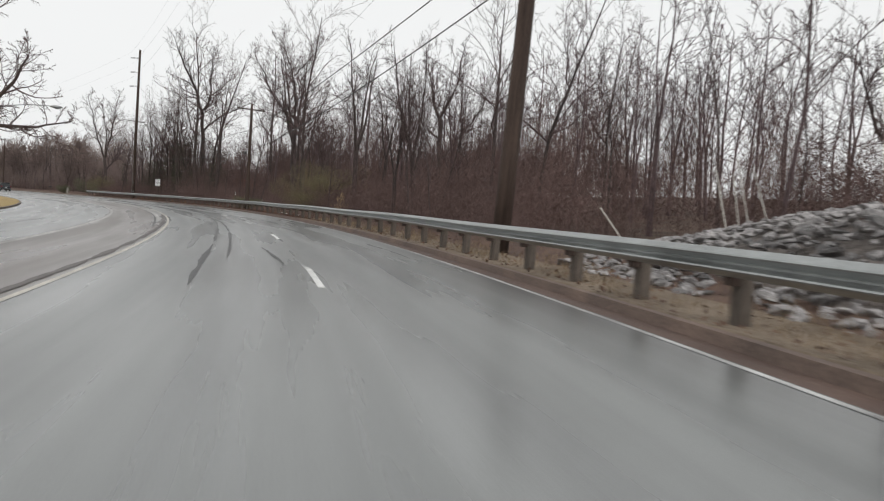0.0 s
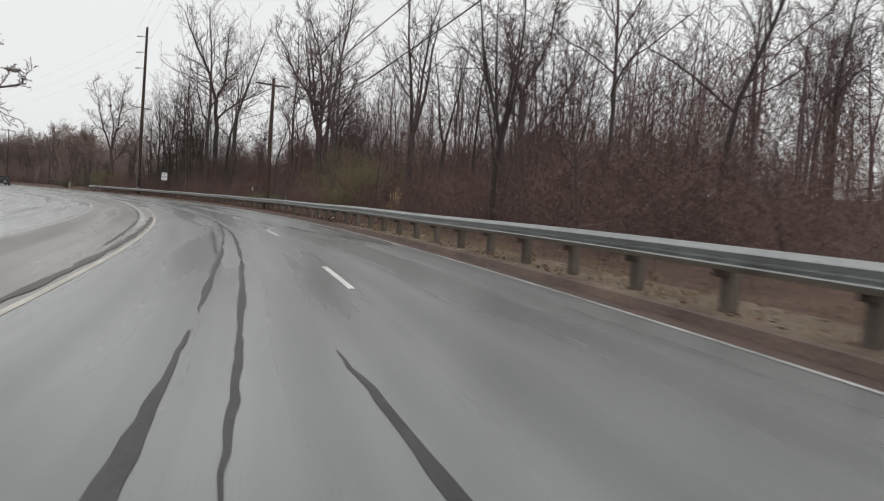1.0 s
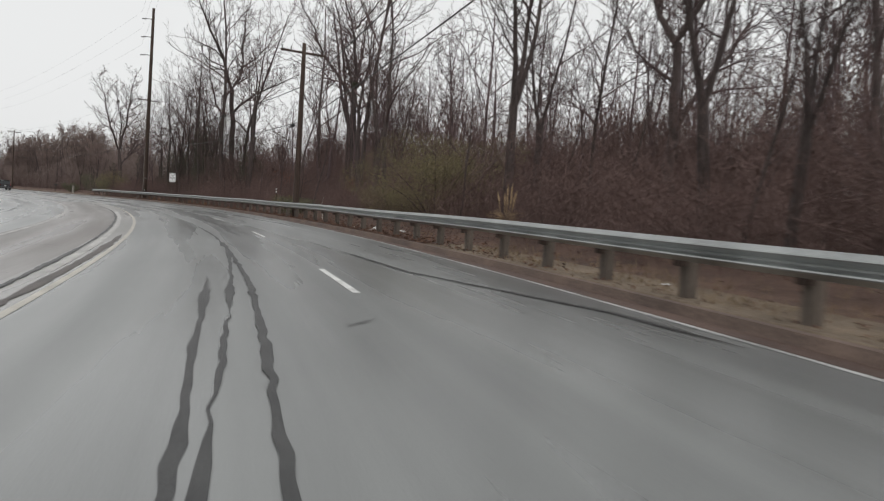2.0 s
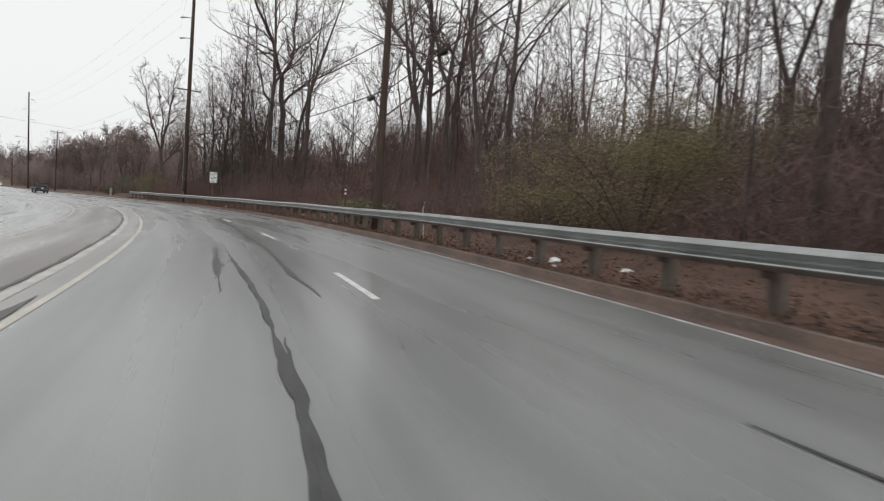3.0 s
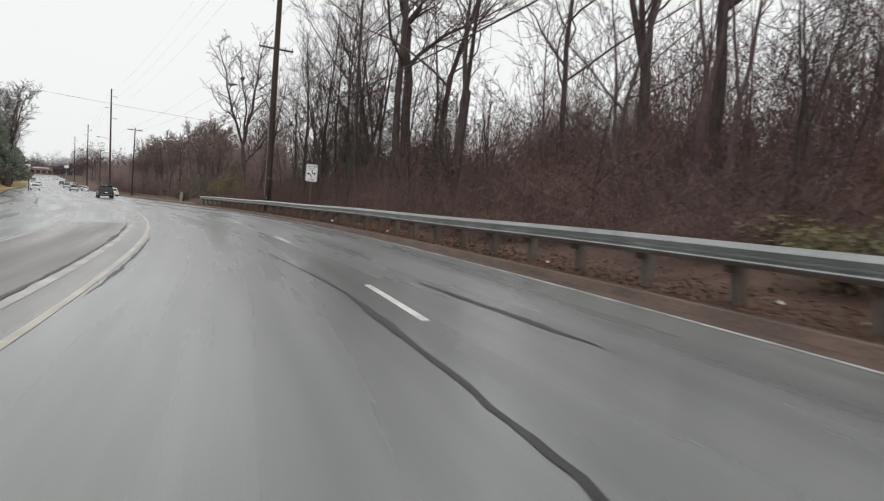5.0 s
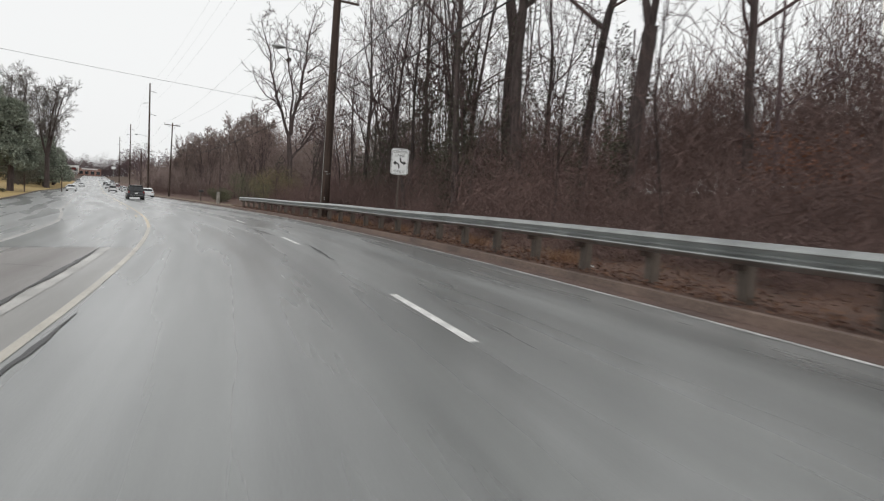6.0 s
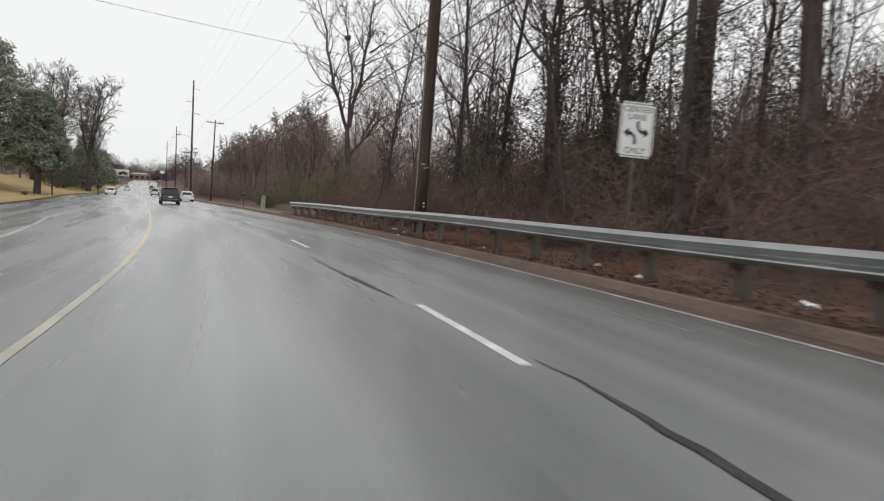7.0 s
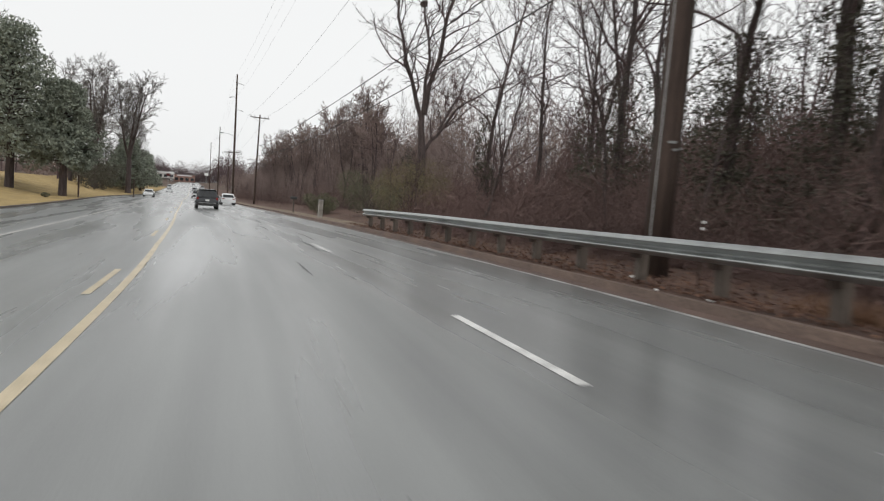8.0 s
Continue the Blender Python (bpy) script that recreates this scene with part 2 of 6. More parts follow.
def strip(name, s_from, s_to, offsets, lift, mat, step=1.0, kind="structure", label="", parent=None, flat=True):
    """A ribbon laid along the road between stations; offsets with their extra heights."""
    ss = np.arange(s_from, s_to + step * 0.5, step)
    hh, xx, yy = np.interp(ss, _s, _h), np.interp(ss, _s, _x), np.interp(ss, _s, _y)
    verts, uvs = [], []
    for o, dz in zip(offsets, lift):
        z = road_z(ss, np.full(ss.shape, o)) if flat else ground_z(ss, np.full(ss.shape, o))
        verts += list(zip(xx + o * np.cos(hh), yy + o * np.sin(hh), z + dz))
        uvs += [(o, v) for v in ss]
    n = len(ss)
    faces = [(j * n + i, (j + 1) * n + i, (j + 1) * n + i + 1, j * n + i + 1) for j in range(len(offsets) - 1) for i in range(n - 1)]
    me = mesh_from(name, verts, faces, mat)
    layer = me.uv_layers.new(name="UVMap")
    loops = np.zeros(len(me.loops), int)
    me.loops.foreach_get("vertex_index", loops)
    layer.data.foreach_set("uv", np.array(uvs)[loops].ravel())
    ob = new(name, me)
    if parent:
        ob.parent = parent
    if kind and not parent:
        tagged(ob, label, kind=kind)
    return ob


# ---------- ground, road, kerbs ----------
def build_ground():
    fine_x = np.arange(-130, 131, 3.0)
    fine_y = np.arange(-190, 331, 3.0)
    far = np.array([150, 180, 220, 280, 360, 480, 700, 1100, 2000, 3500])
    gx = np.concatenate([-far[::-1], fine_x, far])
    gy = np.concatenate([-190 - far[::-1] * 0.9, fine_y, 330 + far])
    X, Y = np.meshgrid(gx, gy)
    s, o = nearest(X.ravel(), Y.ravel())
    z = ground_z(np.clip(s, -260, 700), o)
    z = z - np.where((o > -40) & (o < 12), 0.30, 0.0)
    w = len(gx)
    faces = [(j * w + i, j * w + i + 1, (j + 1) * w + i + 1, (j + 1) * w + i) for j in range(len(gy) - 1) for i in range(w - 1)]
    me = mesh_from("ground", np.stack([X.ravel(), Y.ravel(), z], -1).tolist(), faces, EARTH, True)
    tagged(new("ground", me), "brown leaf-strewn woodland floor rising behind the road", "ground", kind="structure")


build_ground()
road = strip("road", -200, 700, [-4.05, 0.0, CURB - 0.36], [0, 0, 0], ASPHALT, 2.0, label="wet dark grey asphalt lanes with tyre wear")
strip("centre_lane", -200, -70, [-7.3, -4.05], [0, 0], CENTRE, 2.0, label="brownish worn asphalt turn lane")
strip("turn_lane", -70, -9, [-7.3, -4.75], [0, 0], CENTRE, 1.0, label="brownish worn asphalt turn lane between sealed joints")
strip("lane_edge", -70, -9, [-4.75, -4.05], [0, 0], EDGE_ASPHALT, 1.0, label="pale strip of worn asphalt beside the turn lane")
strip("turn_lane", -9, 700, [-7.3, -4.05], [0, 0], ASPHALT, 2.0, label="grey wet asphalt turn lane")
strip("opposite_road", -200, 700, [LEFT, -10.4, -7.3], [0, 0, 0], ASPHALT, 2.0, label="wet grey asphalt lanes for oncoming traffic")
strip("gutter", -200, 700, [CURB - 0.36, CURB + 0.02], [0.0, -0.01], GUTTER, 2.0, label="dirt-stained concrete gutter")
strip("kerb_right", -200, 330, [CURB, CURB + 0.03, CURB + 0.15, CURB + 0.17], [-0.02, 0.125, 0.13, 0.0], KERB, 2.0, label="low stained concrete kerb along the guardrail")
strip("kerb_left", -200, 400, [LEFT - 0.17, LEFT - 0.15, LEFT - 0.03, LEFT], [0.0, 0.13, 0.125, -0.02], CONCRETE, 2.0, label="low concrete kerb along the lawn")
strip("verge_right", -200, 330, [CURB + 0.16, 4.4, 5.2, 6.0, 7.0, 8.0, 9.0, 10.5, 12.5], [-0.005, 0.0, 0.03, 0.0, 0.04, 0.0, 0.05, 0.0, 0.0], LITTER, 1.0, label="verge of brown fallen leaves behind the kerb", flat=False)
strip("verge_left", -200, 330, [-41, -36, -31.5, -27, -24, -21, -18, -16, -14.5, LEFT - 0.16], [0.05, 0.0, 0.0, 0.0, 0.0, 0.0, 0.0, 0.0, 0.0, -0.005], LAWN, 1.0, label="tan dormant lawn beside the road", flat=False)


strip("grass_verge", -122, -61, [CURB + 0.12, CURB + 0.20, 4.5, 5.2, 5.7], [-0.03, 0.010, 0.012, 0.034, -0.02], DRY_VERGE, 1.0, label="tan dead grass between the kerb and the brush", flat=False)
strip("dry_verge", 30, 150, [CURB + 0.12, CURB + 0.20, 4.4, 5.0, 5.6], [-0.03, 0.010, 0.012, 0.030, -0.02], DRY_VERGE, 1.0, label="pale dry soil and dead grass beside the kerb", flat=False)


# ---------- lane markings ----------
def painted(name, s_from, s_to, o, width, mat, parent, step=1.0):
    ob = strip(name, s_from, s_to, [o - width / 2, o + width / 2], [0.005, 0.005], mat, step, parent=parent)
    return ob


painted("edge_line", -200, 420, 3.25, 0.075, EDGE_PAINT, road, 2.0)
painted("worn_line", -200, 0, -3.98, 0.11, PALE_YELLOW, road, 2.0)
for i in range(-13, 24):
    painted("lane_dash", 7.2 + 12.19 * i - 3.05, 7.2 + 12.19 * i, 0.0, 0.11, WHITE_PAINT, road, 0.61)

def line_along(name, points, width, mat, parent):
    """A painted line through (station, offset) points."""
    ss = np.arange(points[0][0], points[-1][0] + 0.5, 1.0)
    oo = np.interp(ss, [p[0] for p in points], [p[1] for p in points])
    a, b = world_xyz(ss, oo - width / 2), world_xyz(ss, oo + width / 2)
    for v, k in ((a, -1), (b, 1)):
        v[:, 2] = road_z(ss, oo + k * width / 2) + 0.005
    n = len(ss)
    ob = new(name, mesh_from(name, np.concatenate([a, b]).tolist(), [(i, n + i, n + i + 1, i + 1) for i in range(n - 1)], mat))
    ob.parent = parent


def world_xyz(s, o, dz=0.0):
    h, x, y = np.interp(s, _s, _h), np.interp(s, _s, _x), np.interp(s, _s, _y)
    return np.stack([x + o * np.cos(h), y + o * np.sin(h), ground_z(s, o) + dz], -1)


DRIFT = [(0, -3.98), (10, -4.10), (18, -4.22), (45, -4.2), (80, -3.85), (420, -3.85)]
line_along("yellow_line", DRIFT, 0.12, YELLOW_PAINT, road)
for i in range(0, 17):
    s1 = 12.3 + 12.19 * i
    mid = float(np.interp(s1 - 1.5, [p[0] for p in DRIFT], [p[1] for p in DRIFT])) - 0.33
    line_along("yellow_dash", [(s1 - 3.05, mid), (s1, mid)], 0.11, YELLOW_PAINT, road)
line_along("far_line", [(-200, -7.1), (-8, -7.15), (4, -7.3), (20, -8.35), (420, -8.35)], 0.14, PALE_PAINT, road)
line_along("pale_line", [(-66, -4.42), (-48, -4.58), (-20, -4.6), (-9, -4.62)], 0.17, PALE_PAINT, road)


# ---------- guardrail ----------
def rail_profile():
    """W-beam section: (towards the road, height)."""
    return [(0.012, 0.0), (0.03, 0.012), (0.085, 0.058), (0.095, 0.075), (0.085, 0.092), (0.012, 0.135), (0.0, 0.155), (0.012, 0.175), (0.085, 0.218), (0.095, 0.235), (0.085, 0.252), (0.03, 0.298), (0.012, 0.31)]


RAIL_O, RAIL_BASE = 3.98, 0.54      # face towards the road, lower edge above the kerb's ground


def build_guardrail():
    root = thing("guardrail", Matrix.Translation(at(-40, RAIL_O)), "long galvanised steel W-beam guardrail on posts behind the kerb", "guardrail")
    inv = root.matrix_world.inverted()
    prof = rail_profile()
    length = 3.81
    n = int((28.6 + 125) / length)
    first = 28.6 - n * length
    for k in range(n):
        s0, s1 = first + k * length, first + (k + 1) * length + (0.16 if k < n - 1 else 0)
        proud = 0.004 * (k % 2)
        verts = []
        cuts = np.linspace(s0, s1, 4)
        for thick in (0.0, 0.006):
            for s in cuts:
                base = at(s, RAIL_O)
                side = at(s, RAIL_O - 1) - at(s, RAIL_O)
                side.z = 0
                z0 = float(road_z(s, CURB)) + 0.13 + RAIL_BASE + 0.012 * math.sin(s * 0.37)
                verts += [inv @ (Vector((base.x, base.y, z0 + v)) + side * (u + proud - thick)) for u, v in prof]
        m = len(prof)
        faces = [(j * m + i, j * m + i + 1, (j + 1) * m + i + 1, (j + 1) * m + i) for j in range(3) for i in range(m - 1)]
        o2 = 4 * m
        faces += [tuple(q + o2 for q in f[::-1]) for f in faces]
        for j in range(3):
            for i in (0, m - 1):
                a, b = j * m + i, (j + 1) * m + i
                faces.append((a, b, b + o2, a + o2))
        for j in (0, 3):
            for i in range(m - 1):
                a = j * m + i
                faces.append((a, a + 1, a + 1 + o2, a + o2))
        part("rail_section", mesh_from("rail_section", verts, faces, ZINC, False), None, root)
    post_me = finish("post", box((0.17, 0.16, 1.02), (0.035, 0, 0.27), bevel=0.012), POST_WOOD)
    block_me = finish("blockout", box((0.12, 0.14, 0.34), (-0.115, 0, 0.62), bevel=0.01), POLE_WOOD)
    bolt_me = finish("bolt", tube([(-0.215, 0, 0.625), (-0.19, 0, 0.625)], 0.022, 6), ZINC)
    s = 28.3
    while s > -124:
        p = at(s, RAIL_O + 0.20)
        p.z = float(road_z(s, CURB)) + 0.13
        lean = random.uniform(-1.5, 1.5)
        m = inv @ Matrix.Translation(p) @ pose(0, 0, 0, lean, lean, heading(s))
        for nm, me in (("post", post_me), ("blockout", block_me), ("bolt", bolt_me)):
            o = new(nm, me)
            o.parent = root
            o.matrix_local = m
        s -= 1.905


build_guardrail()


# ---------- utility poles and wires ----------
def crossarm(root, z, length):
    a = part("crossarm", box((length, 0.10, 0.12), (0, 0.14, z), bevel=0.01), POLE_WOOD, root)
    for k in (-0.47, -0.27, 0.27, 0.47):
        part("insulator", tube([(k * length, 0.14, z + 0.06), (k * length, 0.14, z + 0.14), (k * length, 0.14, z + 0.16), (k * length, 0.14, z + 0.26)], [0.02, 0.05, 0.035, 0.05], 8), GLAZE, a)
    part("brace", tube([(-0.35 * length, 0.19, z - 0.05), (0, 0.19, z - 0.55)], 0.015, 5), ZINC, a)
    part("brace", tube([(0.35 * length, 0.19, z - 0.05), (0, 0.19, z - 0.55)], 0.015, 5), ZINC, a)
    return a


def utility_pole(s, o, height, radius, label, arms=(), standoffs=(), lean=(0, 0), lamp=None, group="utility poles"):
    root = thing("utility_pole", Matrix.Translation(at(s, o, -0.1)) @ pose(0, 0, 0, lean[0], lean[1], heading(s)), label, "utility pole", group)
    n = 9
    part("shaft", tube([(0, 0, height * k / n) for k in range(n + 1)], [radius * (1 - 0.42 * k / n) for k in range(n + 1)], 14), POLE_WOOD, root, smooth_shade=True)
    for z, length in arms:
        crossarm(root, z, length)
    for z, side in standoffs:
        bm = tube([(0, 0, z), (side * 0.5, 0, z + 0.02), (side * 1.3, 0, z - 0.16)], [0.04, 0.035, 0.03], 6)
        for q in range(5):
            u = side * (0.72 + 0.12 * q)
            add_tube(bm, [(u, 0, z - 0.03 - 0.028 * q), (u + side * 0.05, 0, z - 0.04 - 0.028 * q)], 0.085, 8)
        part("insulator", bm, DULL_GLAZE, root, "brown ribbed post insulator")
    if lamp:
        part("conduit", tube([(-radius * 0.9, -0.08, 0), (-radius * 0.86, -0.07, 3.5), (-radius * 0.8, -0.06, 7.0)], 0.018, 8), GLAZE, root, "pale grey cable conduit")
        for x_, z_, w_ in ((-0.09, 2.72, 0.16), (-0.02, 2.58, 0.10), (0.12, 2.62, 0.09)):
            part("tag", box((w_, 0.012, 0.045), (x_, -math.sqrt(radius ** 2 - x_ ** 2) - 0.002, z_), (0, 0, math.degrees(math.asin(x_ / radius)))), GLAZE, root, "small pale metal tag")
        z, reach = lamp
        arm = part("lamp_arm", tube([(0, 0, z), (-reach * 0.5, 0, z + 0.45), (-reach, 0, z + 0.55)], 0.035, 8), ZINC, root)
        head = bmesh.new()
        bmesh.ops.create_uvsphere(head, u_segments=14, v_segments=8, radius=0.5, matrix=pose(-reach - 0.3, 0, z + 0.53) @ Matrix.Diagonal((0.8, 0.34, 0.22, 1)))
        part("lamp_head", head, ZINC, root, "grey cobra street lamp head", True)
        lens = bmesh.new()
        bmesh.ops.create_uvsphere(lens, u_segments=12, v_segments=6, radius=0.5, matrix=pose(-reach - 0.36, 0, z + 0.47) @ Matrix.Diagonal((0.42, 0.26, 0.2, 1)))
        part("lens", lens, GLAZE, root, smooth_shade=True)
    return root


def on_pole(s, o, x, z):
    """A point on a pole's hardware: x metres to its right, z up."""
    p = at(s, o, -0.1 + z)
    h = math.radians(heading(s))
    return p + Vector((x * math.cos(h), x * math.sin(h), 0))


def wire(a, b, sag, radius=0.012, label="black overhead power line"):
    pts = []
    for k in range(25):
        q = k / 24
        p = a.lerp(b, q)
        p.z -= sag * 4 * q * (1 - q)
        pts.append(p)
    me = finish("overhead_wire", tube(pts, radius, 5), WIRE)
    tagged(new("overhead_wire", me), label, "wire", "overhead wires")


DULL_GLAZE = noisy("brown_porcelain", (0.05, 0.045, 0.04), (0.11, 0.10, 0.095), 6, 30, 0.35, bump=0.0)
TALL = [(-200, 5.2), (-87.4, 5.3), (10.2, 5.25), (129.5, 4.65), (240, 5.6), (350, 5.6)]
utility_pole(-87.4, 5.35, 24, 0.25, "tall thick dark brown wooden transmission pole behind the guardrail", [(12.4, 2.4)], [(22.8, -1), (20.9, -1), (19.0, -1)], (0.3, 2.8))
utility_pole(10.2, 5.25, 23.7, 0.265, "tall dark brown wooden pole with crossarm and street lamp", [(12.4, 2.6)], [(22.3, -1), (20.1, -1), (17.9, -1)], (0, 1.4), (8.7, 2.8))
utility_pole(129.5, 4.65, 24.3, 0.24, "tall slender wooden transmission pole far along the road", [(9.5, 2.4)], [(22.6, 1), (20.0, -1), (17.6, 1)], (0, 0), (12.5, 2.2))
utility_pole(240, 5.6, 24, 0.24, "tall slender wooden transmission pole far along the road", [(12, 2.4)], [(22, 1), (20, -1)])
utility_pole(350, 5.6, 24, 0.24, "tall slender wooden transmission pole far along the road", [(12, 2.4)], [(22, 1), (20, -1)])
utility_pole(-40.5, 4.6, 10.1, 0.19, "dark wooden distribution pole with a single crossarm", [(9.6, 2.6)], (), (0, 0.8))
utility_pole(95, 5.7, 12.9, 0.15, "thin grey-brown wooden pole with crossarm and cable", [(12.5, 2.6)], (), (0, 1.5))
utility_pole(185, 6.2, 12.9, 0.15, "thin grey-brown wooden pole with crossarm and cable", [(12.5, 2.6)])
for (sa, oa, za), (sb, ob_, zb), sag in (((-87.4, 5.35, 12.6), (-40.5, 4.6, 9.8), 0.5), ((-40.5, 4.6, 9.8), (10.2, 5.25, 12.6), 0.6), ((10.2, 5.25, 12.6), (95, 5.7, 12.7), 1.2), ((95, 5.7, 12.7), (185, 6.2, 12.7), 1.0), ((-200, 5.3, 12.6), (-87.4, 5.35, 12.6), 1.2)):
    for x in (-1.2, 1.2):
        wire(on_pole(sa, oa, x, za), on_pole(sb, ob_, x, zb), sag, 0.007)
CABLE = "thick black cable under the crossarms"
for z1, z2, z3, z4, sag in ((7.55, 5.7, 7.05, 7.1, 0.5), (8.8, 7.7, 8.3, 8.4, 0.3)):
    wire(on_pole(-87.4, 5.35, 0.25, z1), on_pole(-40.5, 4.6, 0.2, z2), sag, 0.022, CABLE)
    wire(on_pole(-40.5, 4.6, 0.2, z2), on_pole(10.2, 5.25, 0.2, z3), sag + 0.2, 0.022, CABLE)
    wire(on_pole(10.2, 5.25, 0.2, z3), on_pole(95, 5.7, 0.2, z4), sag * 2, 0.022, CABLE)
    wire(on_pole(-200, 5.3, 0.2, z1), on_pole(-87.4, 5.35, 0.25, z1), 1.0, 0.022, CABLE)
for i, (sa, oa) in enumerate(TALL[:-1]):
    sb, ob_ = TALL[i + 1]
    for z in (23.0, 21.0, 19.0):
        wire(on_pole(sa, oa, -0.75, z), on_pole(sb, ob_, -0.75, z), 1.8, 0.005)
wire(on_pole(10.2, 5.25, -0.2, 6.2), at(10, -22, 8.2), 0.2, 0.007, "thin service line crossing above the road")


def cable_closure(p, turn):
    """A splice case hung on a cable."""
    root = thing("cable_closure", Matrix.Translation(p) @ pose(0, 0, 0, 0, 0, turn), "black splice case hanging on the overhead cable", "splice case")
    part("case", tube([(0, -0.32, 0), (0, -0.28, 0), (0, 0.28, 0), (0, 0.32, 0)], [0.05, 0.10, 0.10, 0.05], 12), SIGN_BLACK, root, smooth_shade=True)
    for y in (-0.2, 0.2):
        part("hanger", tube([(0, y, 0.09), (0, y, 0.2)], 0.012, 6), ZINC, root)


SIGN_BLACK = noisy("sign_black", (0.012, 0.012, 0.012), (0.025, 0.025, 0.025), 3, 40, 0.45, bump=0.0)
_a, _b = on_pole(-40.5, 4.6, 0.2, 5.7), on_pole(10.2, 5.25, 0.2, 7.05)
cable_closure(_a.lerp(_b, 0.03) + Vector((0, 0, -0.2)), heading(-39))


# ---------- traffic sign ----------
SIGN_WHITE = noisy("sign_white", (0.72, 0.73, 0.73), (0.82, 0.83, 0.83), 3, 40, 0.4, bump=0.0)


def lettering(text, size, place, mat, parent, name="lettering"):
    c = bpy.data.curves.new(name, "FONT")
    c.body, c.size, c.align_x, c.align_y, c.extrude = text, size, "CENTER", "CENTER", 0.001
    tmp = bpy.data.objects.new("tmp_text", c)
    scene.collection.objects.link(tmp)
    bpy.context.view_layer.update()
    me = bpy.data.meshes.new_from_object(tmp.evaluated_get(bpy.context.evaluated_depsgraph_get()))
    bpy.data.objects.remove(tmp)
    me.materials.clear()
    me.materials.append(mat)
    me.transform(pose(*place, 90, 0, 0))
    ob = new(name, me)
    ob.parent = parent
    return ob


def arrow_mesh(flip):
    """A bent turn arrow on the sign's face, 2 mm proud."""
    f = -1 if flip else 1
    pts = [(-0.09, -0.125), (-0.088, -0.05), (-0.06, 0.0), (-0.015, 0.03), (0.03, 0.035)]
    bm = bmesh.new()
    w = 0.024
    left, right = [], []
    for i, (x, z) in enumerate(pts):
        a, b = pts[max(i - 1, 0)], pts[min(i + 1, len(pts) - 1)]
        d = Vector((b[0] - a[0], b[1] - a[1])).normalized()
        left.append(bm.verts.new((f * (x - d.y * w), -0.002, f * (z + d.x * w))))
        right.append(bm.verts.new((f * (x + d.y * w), -0.002, f * (z - d.x * w))))
    for i in range(len(pts) - 1):
        bm.faces.new((left[i], right[i], right[i + 1], left[i + 1]))
    head = [(0.025, 0.105), (0.025, -0.035), (0.115, 0.035)]
    bm.faces.new([bm.verts.new((f * x, -0.002, f * z)) for x, z in head])
    return bm


def turn_lane_sign(s, o):
    root = thing("road_sign", Matrix.Translation(at(s, o, -0.1)) @ pose(0, 0, 0, 0, 1.2, heading(s) - 9), "white turn-lane sign with black arrows on a steel post", "road sign")
    post = bmesh.new()
    add_box(post, (0.05, 0.006, 3.25), (0, 0.012, 1.62))
    add_box(post, (0.006, 0.03, 3.25), (-0.025, 0.026, 1.62))
    add_box(post, (0.006, 0.03, 3.25), (0.025, 0.026, 1.62))
    part("post", post, POST_STEEL, root)
    w, h, z = 0.66, 0.98, 2.72
    panel = bmesh.new()
    add_box(panel, (w, 0.004, h), (0, 0, z))
    bmesh.ops.bevel(panel, geom=[e for e in panel.edges if abs(e.verts[0].co.y - e.verts[1].co.y) > 0.003], offset=0.05, segments=4, affect="EDGES")
    pl = part("panel", panel, SIGN_WHITE, root, "white sign face")
    for x, zz, sx, sz in ((0, z + h / 2 - 0.03, w - 0.12, 0.014), (0, z - h / 2 + 0.03, w - 0.12, 0.014), (-w / 2 + 0.03, z, 0.014, h - 0.12), (w / 2 - 0.03, z, 0.014, h - 0.12)):
        part("border", box((sx, 0.002, sz), (x, -0.003, zz)), SIGN_BLACK, pl)
    lettering("CENTER", 0.15, (0, -0.004, z + 0.36), SIGN_BLACK, pl)
    lettering("LANE", 0.15, (0, -0.004, z + 0.225), SIGN_BLACK, pl)
    lettering("ONLY", 0.15, (0, -0.004, z - 0.37), SIGN_BLACK, pl)
    for flip, x, zz in ((True, 0.12, z + 0.0), (False, -0.12, z - 0.10)):
        bm = arrow_mesh(flip)
        bmesh.ops.transform(bm, matrix=pose(x, -0.003, zz) @ Matrix.Diagonal((-1.12, 1, 1.25, 1)), verts=bm.verts)
        bmesh.ops.reverse_faces(bm, faces=bm.faces)
        part("arrow", bm, SIGN_BLACK, pl, "black turn arrow")
    for zz in (z - 0.4, z + 0.4):
        part("bolt", tube([(0, -0.008, zz), (0, 0.02, zz)], 0.014, 6), ZINC, root)


turn_lane_sign(-3.0, 4.5)


# ---------- trees ----------
def quads_mesh(name, verts, faces, mat, smooth_shade=False):
    """A mesh from arrays of places and of four-cornered faces."""
    v, f = np.asarray(verts, float), np.asarray(faces, np.int32)
    me = bpy.data.meshes.new(name)
    me.vertices.add(len(v))
    me.vertices.foreach_set("co", v.ravel())
    me.loops.add(f.size)
    me.loops.foreach_set("vertex_index", f.ravel())
    me.polygons.add(len(f))
    me.polygons.foreach_set("loop_start", (np.arange(len(f)) * 4).astype(np.int32))
    me.update(calc_edges=True)
    if smooth_shade:
        me.polygons.foreach_set("use_smooth", [True] * len(f))
    if mat:
        me.materials.append(mat)
    return me


